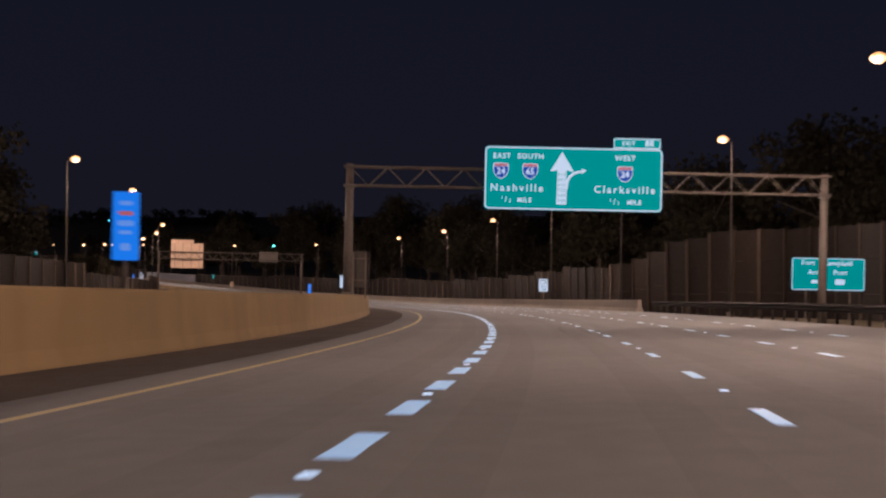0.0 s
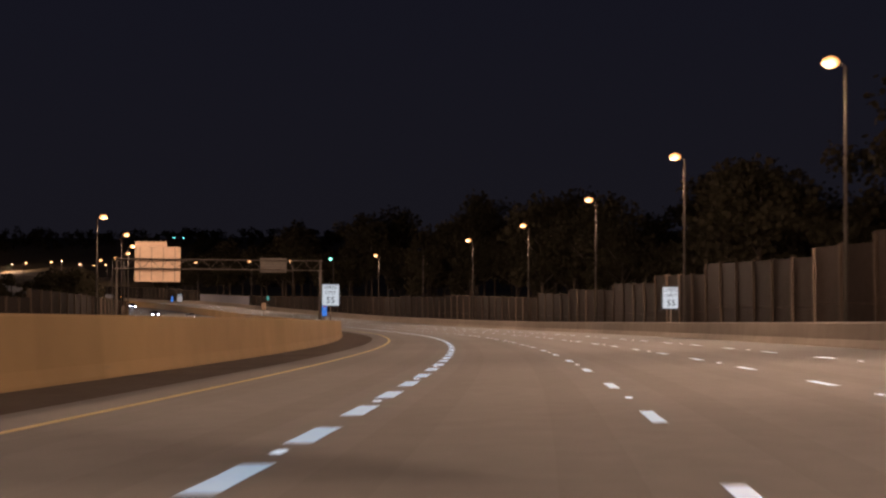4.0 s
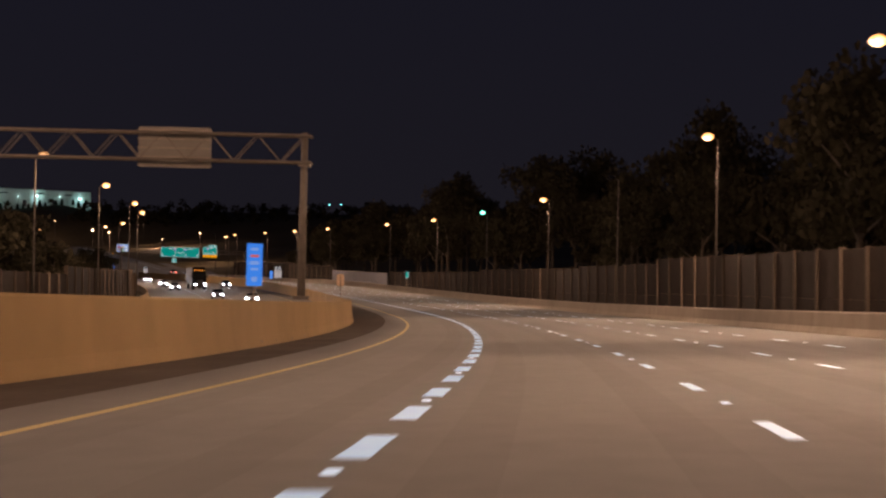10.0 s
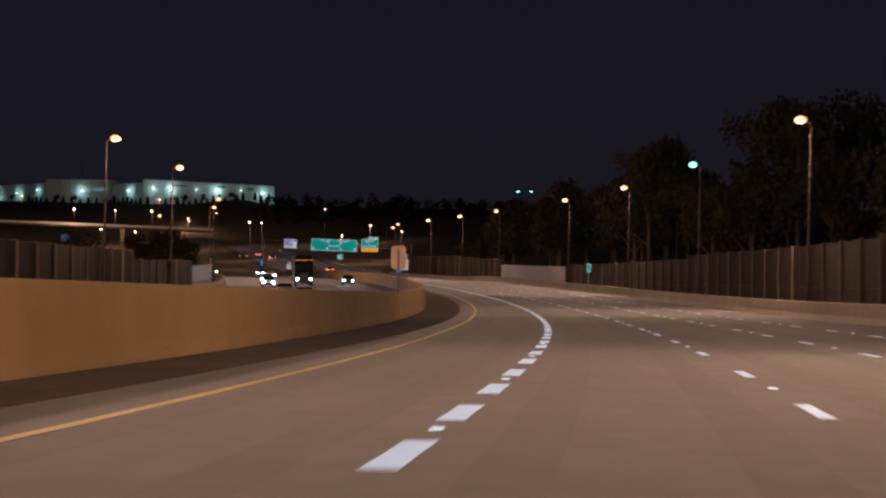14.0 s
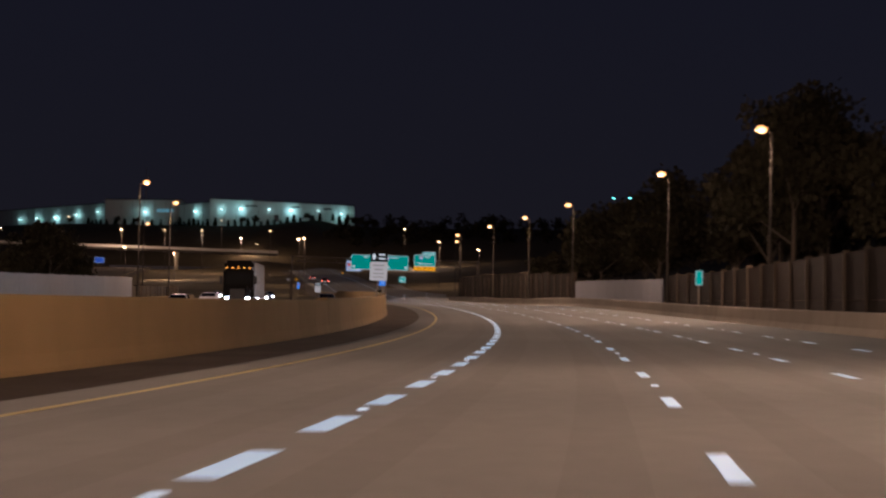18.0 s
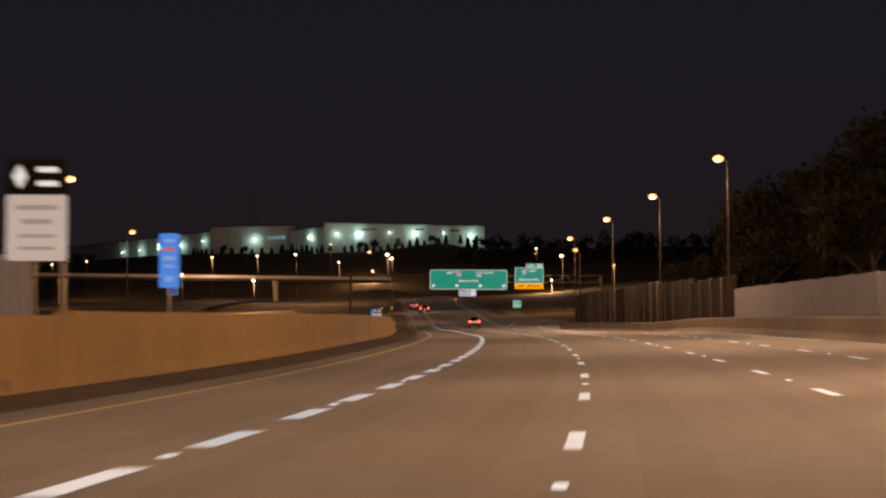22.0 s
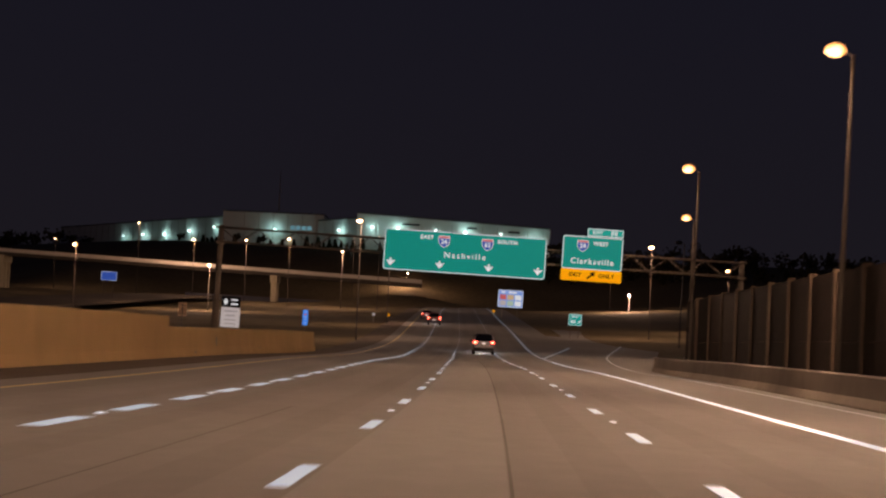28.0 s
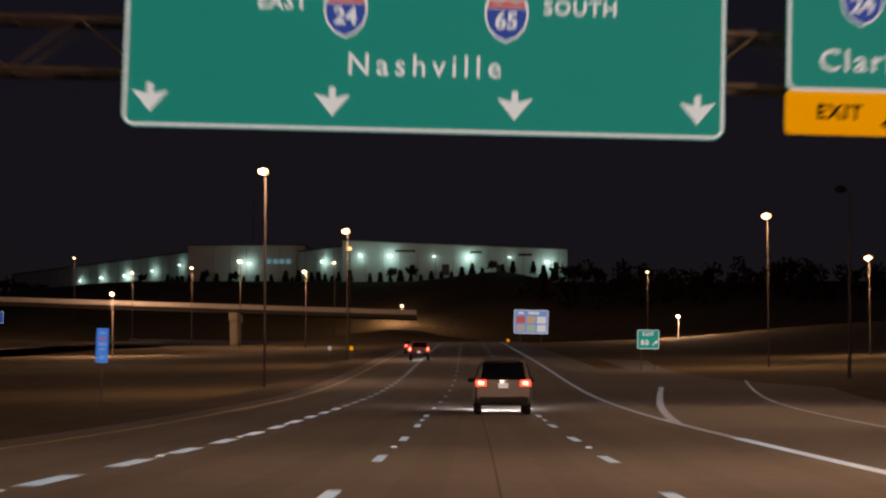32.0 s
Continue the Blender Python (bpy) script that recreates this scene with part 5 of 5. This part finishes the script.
for x, y, z, size, mat, watts in (
    (-213.6, 941.6, 9.5, 1.0, M_BULB, 2600),
    (-239.6, 1005.7, 11.4, 1.2, M_BULB, 2600),
    (-197.1, 1025.1, 9.1, 1.1, M_BULB, 2200),
    (-196.8, 989.6, 10.1, 1.1, M_BULB, 2400),
    (-270.9, 1203.5, 11.4, 1.0, M_FARLIGHT, 14000),
    (-283.7, 995.7, 9.1, 1.0, M_BULB, 1500),
    (-300.9, 1064.7, 9.6, 1.1, M_BULB, 7000),
    (-284.5, 1098.5, 17.0, 1.2, M_BULB, 0),
    (-303.9, 1286.3, 24.5, 1.1, M_FARLIGHT, 3500),
    (-386.4, 1338.4, 20.5, 1.1, M_FARLIGHT, 4000),
    (-387.8, 1210.8, 22.1, 1.1, M_FARLIGHT, 4000),
    (-358.0, 1183.0, 20.8, 1.1, M_FARLIGHT, 5000),
    (-328.2, 1147.2, 19.2, 1.1, M_FARLIGHT, 5000),
    (-306.2, 1127.8, 15.9, 1.1, M_FARLIGHT, 5000),
    (-384.0, 1294.8, 28.9, 1.0, M_FARLIGHT, 2500),
    (-435.9, 1263.6, 29.5, 1.0, M_FARLIGHT, 2500),
    (-480.9, 1290.5, 25.9, 1.0, M_FARLIGHT, 1500),
    (-403.0, 1139.0, 18.6, 1.0, M_FARLIGHT, 900),
    (-403.7, 1116.9, 23.3, 1.0, M_FARLIGHT, 900),
    (-400.8, 1118.4, 17.5, 1.0, M_FARLIGHT, 900),
):
    far_lamp(x, y, z, size=size, mat=mat, watts=1.7 * watts)

M_TEAL = material("teal_lamp", (0.3, 0.8, 0.7), 0.4, vary=0, emit=(0.25, 0.95, 0.85), strength=4)
for dx in (0.0, 3.6):
    far_lamp(-142.3 + dx, 941.7, 17.8, "small distant greenish lamp on a pole", 0.9, M_TEAL)


def delineator(s, off, up, label="small amber object marker on a short post", mat=M_AMBER):
    base = thing("object_marker", standing(s, off), label, "road sign")
    bm = bmesh.new()
    box(bm, -0.04, 0.04, 0.0, 0.05, -0.5, up)
    part("post", bm, M_STEEL, base)
    bm = bmesh.new()
    plate(bm, outline(0.36, 0.4, 0.08)[::-1], -0.03, 0.0, 0, up)
    part("reflector", bm, mat, base)


delineator(1018, -4.9, 0.9)
delineator(1018.5, -7.0, 0.9, "small pinkish-white object marker on a short post", M_PINK)
delineator(1090.3, 11.5, 1.0)
sign = post_sign("guide_sign", standing(1118, -62), "distant dull blue guide sign", 3.0, 1.7, 4.0, M_SHIELD, -1.0, 2, 0.1, 0.05)


# ---- vehicles, standing where the film last shows them ----
SCALE = 0.94


def loft(bm, sections):
    """A closed skin through cross sections: (y, half width, sill, belt, roof half width, roof)."""
    rows = []
    for y, w, z0, zb, wr, zr in sections:
        half = [(w * 0.90, z0), (w, z0 + 0.12), (w, zb - 0.12), (w * 0.97, zb), (wr + (w * 0.97 - wr) * 0.45, zb + (zr - zb) * 0.55), (wr, zr - 0.06), (wr * 0.86, zr)]
        pts = half + [(-x, z) for x, z in half[::-1]]
        rows.append([bm.verts.new((x, y, z)) for x, z in pts])
    n = len(rows[0])
    for a, b in zip(rows, rows[1:]):
        for k in range(n):
            j = (k + 1) % n
            bm.faces.new((a[k], a[j], b[j], b[k]))
    bm.faces.new(rows[0])
    bm.faces.new(rows[-1][::-1])
    return bm


def quad_plate(bm, pts, thick):
    """A thin plate through four places, thickened along its normal."""
    v = [Vector(p) for p in pts]
    nrm = (v[1] - v[0]).cross(v[2] - v[0]).normalized() * thick
    a, b = [bm.verts.new(p) for p in v], [bm.verts.new(p + nrm) for p in v]
    bm.faces.new(a[::-1])
    bm.faces.new(b)
    for k in range(len(v)):
        j = (k + 1) % len(v)
        bm.faces.new((a[k], a[j], b[j], b[k]))


def wheel(parent, x, y, r=0.36, w=0.22):
    bm = bmesh.new()
    prof = [(r * 0.62, -w / 2), (r * 0.93, -w / 2), (r, -w / 2 + 0.04), (r, w / 2 - 0.04), (r * 0.93, w / 2), (r * 0.62, w / 2)]
    n = 20
    rows = [[bm.verts.new((x + b, y + a * math.cos(k * math.tau / n), r + a * math.sin(k * math.tau / n))) for a, b in prof] for k in range(n)]
    for k in range(n):
        for i in range(len(prof)):
            j = (i + 1) % len(prof)
            bm.faces.new((rows[k][i], rows[k][j], rows[(k + 1) % n][j], rows[(k + 1) % n][i]))
    tyre = part("tyre", bm, M_TYRE, parent, smooth=True)
    bm = bmesh.new()
    s = 1 if x > 0 else -1
    rod(bm, (x - s * 0.02, y, r), (x + s * (w / 2 - 0.03), y, r), r * 0.62, r * 0.58, 14)
    for k in range(5):
        a = k * math.tau / 5
        c, d = math.cos(a), math.sin(a)
        box(bm, x + s * (w / 2 - 0.04), x + s * (w / 2 - 0.01), y + c * r * 0.3 - 0.05, y + c * r * 0.3 + 0.05, r + d * r * 0.3 - 0.05, r + d * r * 0.3 + 0.05)
    part("rim", bm, M_RIM, tyre)


def paint(name, colour):
    return material(name, colour, 0.35, 0.25, vary=0.08, grain=1.5, coarse=0.5)


def vehicle(name, m, label, sections, colour, glass, tails, heads, wheels, plate_z=0.85, rear_y=None, group="vehicles", lit_front=0.0, bumper=True):
    """sections as loft() takes them; glass: plates of four places; tails and heads: boxes (x, z, w, h) mirrored on both sides."""
    car = thing(name, m @ Matrix.Scale(SCALE, 4), label, name.replace("_", " "), group)
    bm = bmesh.new()
    loft(bm, sections)
    bmesh.ops.recalc_face_normals(bm, faces=bm.faces)
    part("body", bm, paint("car_paint", colour), car, smooth=False)
    for g in glass:
        bm = bmesh.new()
        quad_plate(bm, g, 0.02)
        part("window", bm, M_GLASS, car)
    y0 = sections[0][0] if rear_y is None else rear_y
    y1 = sections[-1][0]
    for x, z, w, h in tails:
        for s in (-1, 1):
            bm = bmesh.new()
            rounded_box(bm, s * x - w / 2, s * x + w / 2, y0 - 0.05, y0 + 0.10, z - h / 2, z + h / 2, 0.025)
            t = part("tail_lamp", bm, M_TAIL, car, "glowing red tail lamp")
            bm = bmesh.new()
            rounded_box(bm, s * x - w * 0.26, s * x + w * 0.26, y0 - 0.062, y0 - 0.03, z - h * 0.3, z + h * 0.3, 0.01)
            part("bulb", bm, M_TAIL_HOT, t)
    for x, z, w, h in heads:
        for s in (-1, 1):
            bm = bmesh.new()
            rounded_box(bm, s * x - w / 2, s * x + w / 2, y1 - 0.10, y1 + 0.05, z - h / 2, z + h / 2, 0.025)
            part("headlamp", bm, M_HEAD if lit_front else M_GLASS, car, "headlamp")
    if tails:
        bm = bmesh.new()
        rounded_box(bm, -0.16, 0.16, y0 - 0.06, y0 - 0.02, plate_z - 0.08, plate_z + 0.08, 0.01)
        part("number_plate", bm, M_PLATE, car, "plain white plate")
    if bumper:
        w = sections[0][1]
        bm = bmesh.new()
        rounded_box(bm, -w * 0.97, w * 0.97, y0 - 0.09, y0 + 0.3, sections[0][2] - 0.06, sections[0][2] + 0.14, 0.05)
        part("rear_bumper", bm, M_PLASTIC, car)
        bm = bmesh.new()
        rounded_box(bm, -w * 0.95, w * 0.95, y1 - 0.3, y1 + 0.08, sections[-1][2] + 0.02, sections[-1][2] + 0.28, 0.05)
        part("front_bumper", bm, M_PLASTIC, car)
    for x, y, r in wheels:
        for s in (-1, 1):
            wheel(car, s * x, y, r)
    if lit_front:
        li = bpy.data.lights.new("headlamp_light", "SPOT")
        li.energy, li.color, li.spot_size, li.spot_blend, li.shadow_soft_size = lit_front, (0.9, 0.95, 1.0), radians(64), 0.8, 0.12
        ob = new("headlamp_light", li)
        ob.matrix_basis = Matrix.Translation((0, y1 + 0.25, 0.75)) @ pose(0, 0, 0, 87)
        ob.parent = car
    return car


SUV_SECTIONS = [(-2.30, 0.84, 0.42, 0.98, 0.80, 1.12), (-2.26, 0.90, 0.36, 1.06, 0.72, 1.55), (-2.05, 0.93, 0.30, 1.08, 0.70, 1.72), (-1.2, 0.94, 0.28, 1.06, 0.71, 1.76), (0.0, 0.94, 0.28, 1.02, 0.71, 1.75), (0.55, 0.94, 0.28, 1.01, 0.68, 1.66), (1.25, 0.93, 0.28, 1.02, 0.78, 1.12), (2.0, 0.90, 0.30, 0.95, 0.76, 1.00), (2.35, 0.80, 0.38, 0.78, 0.66, 0.84)]
SUV_GLASS = [[(-0.74, -2.36, 1.10), (0.74, -2.36, 1.10), (0.64, -2.22, 1.67), (-0.64, -2.22, 1.67)],
             [(0.92, -1.9, 1.12), (0.93, 0.9, 1.10), (0.76, 0.40, 1.60), (0.77, -1.7, 1.62)], [(-0.93, 0.9, 1.10), (-0.92, -1.9, 1.12), (-0.77, -1.7, 1.62), (-0.76, 0.40, 1.60)],
             [(0.76, 1.22, 1.15), (-0.76, 1.22, 1.15), (-0.64, 0.62, 1.64), (0.64, 0.62, 1.64)]]
suv = vehicle("suv", standing(890.9, 6.1, 0.2), "silver-grey suv with glowing red tail lamps in the middle lane", SUV_SECTIONS, (0.17, 0.17, 0.18), SUV_GLASS, [(0.72, 1.00, 0.34, 0.19)], [(0.62, 0.78, 0.34, 0.18)], [(0.80, -1.42, 0.37), (0.80, 1.42, 0.37)], 0.92, -2.30, lit_front=9000)
bm = bmesh.new()
rounded_box(bm, -0.55, 0.55, -2.36, -2.14, 1.66, 1.72, 0.02)
part("spoiler", bm, M_PLASTIC, suv)
bm = bmesh.new()
rounded_box(bm, -0.10, 0.10, -2.34, -2.29, 1.02, 1.10, 0.01)
part("badge", bm, M_CHROME, suv)
for s in (-1, 1):
    bm = bmesh.new()
    rod(bm, (s * 0.62, -1.7, 1.79), (s * 0.62, 0.3, 1.79), 0.02, n=6)
    part("roof_rail", bm, M_PLASTIC, suv)
    bm = bmesh.new()
    rounded_box(bm, s * 1.02 - 0.1, s * 1.02 + 0.1, 0.75, 0.85, 1.05, 1.2, 0.03)
    part("mirror", bm, M_PLASTIC, suv)

TRUCK_SECTIONS = [(-2.8, 0.92, 0.5, 1.0, 0.9, 1.12), (-0.75, 0.95, 0.45, 1.05, 0.9, 1.14), (-0.70, 0.95, 0.45, 1.12, 0.70, 1.70), (-0.3, 0.95, 0.42, 1.12, 0.72, 1.84), (0.7, 0.95, 0.42, 1.1, 0.72, 1.82), (1.3, 0.95, 0.42, 1.1, 0.82, 1.2), (2.5, 0.93, 0.45, 1.05, 0.85, 1.12), (2.75, 0.88, 0.5, 0.95, 0.8, 1.0)]
TRUCK_GLASS = [[(-0.66, -0.77, 1.22), (0.66, -0.77, 1.22), (0.6, -0.72, 1.66), (-0.6, -0.72, 1.66)]]
pick = vehicle("pickup_truck", standing(1004.7, 1.74, 0.02), "dark red pickup truck with red tail lamps, far ahead", TRUCK_SECTIONS, (0.16, 0.03, 0.03), TRUCK_GLASS, [(0.83, 0.98, 0.2, 0.36)], [(0.66, 0.88, 0.34, 0.2)], [(0.82, -1.75, 0.39), (0.82, 1.75, 0.39)], 0.72, -2.8, lit_front=2500)
bm = bmesh.new()
quad_plate(bm, [(-0.74, -2.82, 0.62), (0.74, -2.82, 0.62), (0.74, -2.82, 1.08), (-0.74, -2.82, 1.08)], -0.02)
part("tailgate", bm, paint("tailgate_paint", (0.15, 0.03, 0.03)), pick)

SEDAN_SECTIONS = [(-2.3, 0.80, 0.36, 0.88, 0.70, 0.98), (-2.2, 0.87, 0.30, 0.96, 0.78, 1.06), (-1.5, 0.90, 0.24, 0.98, 0.74, 1.10), (-0.9, 0.90, 0.22, 0.98, 0.62, 1.38), (-0.2, 0.90, 0.22, 0.97, 0.62, 1.45), (0.4, 0.90, 0.22, 0.96, 0.62, 1.38), (1.15, 0.90, 0.22, 0.95, 0.72, 1.04), (2.0, 0.86, 0.24, 0.84, 0.70, 0.90), (2.3, 0.76, 0.30, 0.68, 0.60, 0.74)]
SEDAN_GLASS = [[(-0.7, -1.62, 1.10), (0.7, -1.62, 1.10), (0.58, -0.98, 1.38), (-0.58, -0.98, 1.38)], [(0.70, 1.12, 1.05), (-0.70, 1.12, 1.05), (-0.58, 0.46, 1.37), (0.58, 0.46, 1.37)],
               [(0.90, -1.2, 1.0), (0.90, 0.8, 0.99), (0.66, 0.3, 1.36), (0.66, -0.8, 1.36)], [(-0.90, 0.8, 0.99), (-0.90, -1.2, 1.0), (-0.66, -0.8, 1.36), (-0.66, 0.3, 1.36)]]
SEDAN_ARGS = ([(0.66, 0.86, 0.32, 0.14)], [(0.62, 0.66, 0.34, 0.15)], [(0.78, -1.38, 0.32), (0.78, 1.38, 0.32)], 0.62, -2.3)
vehicle("sedan", standing(1042, 0.3, 0.0), "small red sedan with red tail lamps, far ahead", SEDAN_SECTIONS, (0.22, 0.05, 0.05), SEDAN_GLASS, *SEDAN_ARGS, lit_front=2000)

ONCOMING = [(528, -15.4, (0.3, 0.3, 0.32), "grey"), (566, -19.0, (0.05, 0.05, 0.06), "black"), (640, -22.6, (0.5, 0.5, 0.5), "silver"), (672, -22.6, (0.4, 0.4, 0.42), "grey"), (664, -11.7, (0.03, 0.03, 0.04), "black"), (745, -19.0, (0.6, 0.6, 0.6), "white"), (800, -15.6, (0.1, 0.1, 0.2), "dark blue"), (825, -19.4, (0.3, 0.3, 0.3), "grey")]
for s, off, colour, word in ONCOMING:
    vehicle("sedan", standing(s, off + opposite(s), 0.0, 180), word + " sedan with bright white headlamps on the opposite road", SEDAN_SECTIONS, colour, SEDAN_GLASS, *SEDAN_ARGS, group="oncoming traffic", lit_front=1500)


def lorry(s, off):
    """An articulated lorry: dark tractor and white box trailer."""
    m = standing(s, off, 0.0, 180)
    m = m @ Matrix.Scale(SCALE, 4)
    t = thing("lorry_tractor", m, "dark lorry tractor with amber marker lamps and headlamps", "lorry", "oncoming traffic")
    bm = bmesh.new()
    rounded_box(bm, -1.25, 1.25, 4.4, 6.4, 1.0, 3.5, 0.15)
    part("cab", bm, M_CAB, t)
    bm = bmesh.new()
    rounded_box(bm, -1.0, 1.0, 6.4, 7.9, 0.7, 2.0, 0.18)
    part("bonnet", bm, M_CAB, t)
    bm = bmesh.new()
    rounded_box(bm, -1.22, 1.22, 4.1, 5.6, 3.45, 4.2, 0.2)
    part("roof_fairing", bm, M_CAB, t)
    bm = bmesh.new()
    quad_plate(bm, [(1.05, 6.43, 2.2), (-1.05, 6.43, 2.2), (-1.05, 6.43, 3.1), (1.05, 6.43, 3.1)], 0.03)
    part("windscreen", bm, M_TINTED, t)
    bm = bmesh.new()
    rounded_box(bm, -0.6, 0.6, 7.88, 7.96, 0.9, 1.8, 0.03)
    part("grille", bm, M_PLASTIC, t)
    bm = bmesh.new()
    rounded_box(bm, -1.2, 1.2, 7.6, 8.05, 0.4, 0.8, 0.06)
    part("front_bumper", bm, M_PLASTIC, t)
    for k in range(5):
        bm = bmesh.new()
        rounded_box(bm, -0.95 + 0.475 * k - 0.07, -0.95 + 0.475 * k + 0.07, 6.3, 6.48, 3.52, 3.59, 0.02)
        part("marker_lamp", bm, M_MARK_AMBER, t, "amber marker lamp")
    for sgn in (-1, 1):
        bm = bmesh.new()
        rounded_box(bm, sgn * 0.85 - 0.14, sgn * 0.85 + 0.14, 7.86, 7.97, 0.9, 1.12, 0.03)
        part("headlamp", bm, M_HEAD, t, "headlamp")
        bm = bmesh.new()
        rounded_box(bm, sgn * 1.42 - 0.12, sgn * 1.42 + 0.12, 6.4, 6.55, 2.2, 2.9, 0.03)
        part("mirror", bm, M_PLASTIC, t)
        for y in (7.0, 3.6, 2.4):
            wheel(t, sgn * 1.05, y, 0.5, 0.3)
    li = bpy.data.lights.new("headlamp_light", "SPOT")
    li.energy, li.color, li.spot_size, li.spot_blend, li.shadow_soft_size = 2500, (0.9, 0.95, 1.0), radians(50), 0.6, 0.12
    ob = new("headlamp_light", li)
    ob.matrix_basis = Matrix.Translation((0, 8.3, 1.0)) @ pose(0, 0, 0, 86)
    ob.parent = t
    r = thing("box_trailer", m, "white box trailer behind the dark tractor", "trailer", "oncoming traffic")
    bm = bmesh.new()
    rounded_box(bm, -1.28, 1.28, -11.5, 3.9, 1.15, 4.1, 0.04)
    part("box", bm, M_PALE, r)
    for y in [-11 + 1.5 * k for k in range(10)]:
        for sgn in (-1, 1):
            bm = bmesh.new()
            box(bm, sgn * 1.28 - 0.015, sgn * 1.28 + 0.015, y - 0.03, y + 0.03, 1.2, 4.05)
            part("side_rib", bm, M_STEEL, r)
    bm = bmesh.new()
    box(bm, -0.5, 0.5, -11.3, 3.0, 0.85, 1.15)
    part("chassis", bm, M_PLASTIC, r)
    for y in (-9.6, -8.3):
        for sgn in (-1, 1):
            wheel(r, sgn * 1.05, y, 0.5, 0.3)


lorry(648, -18.2)
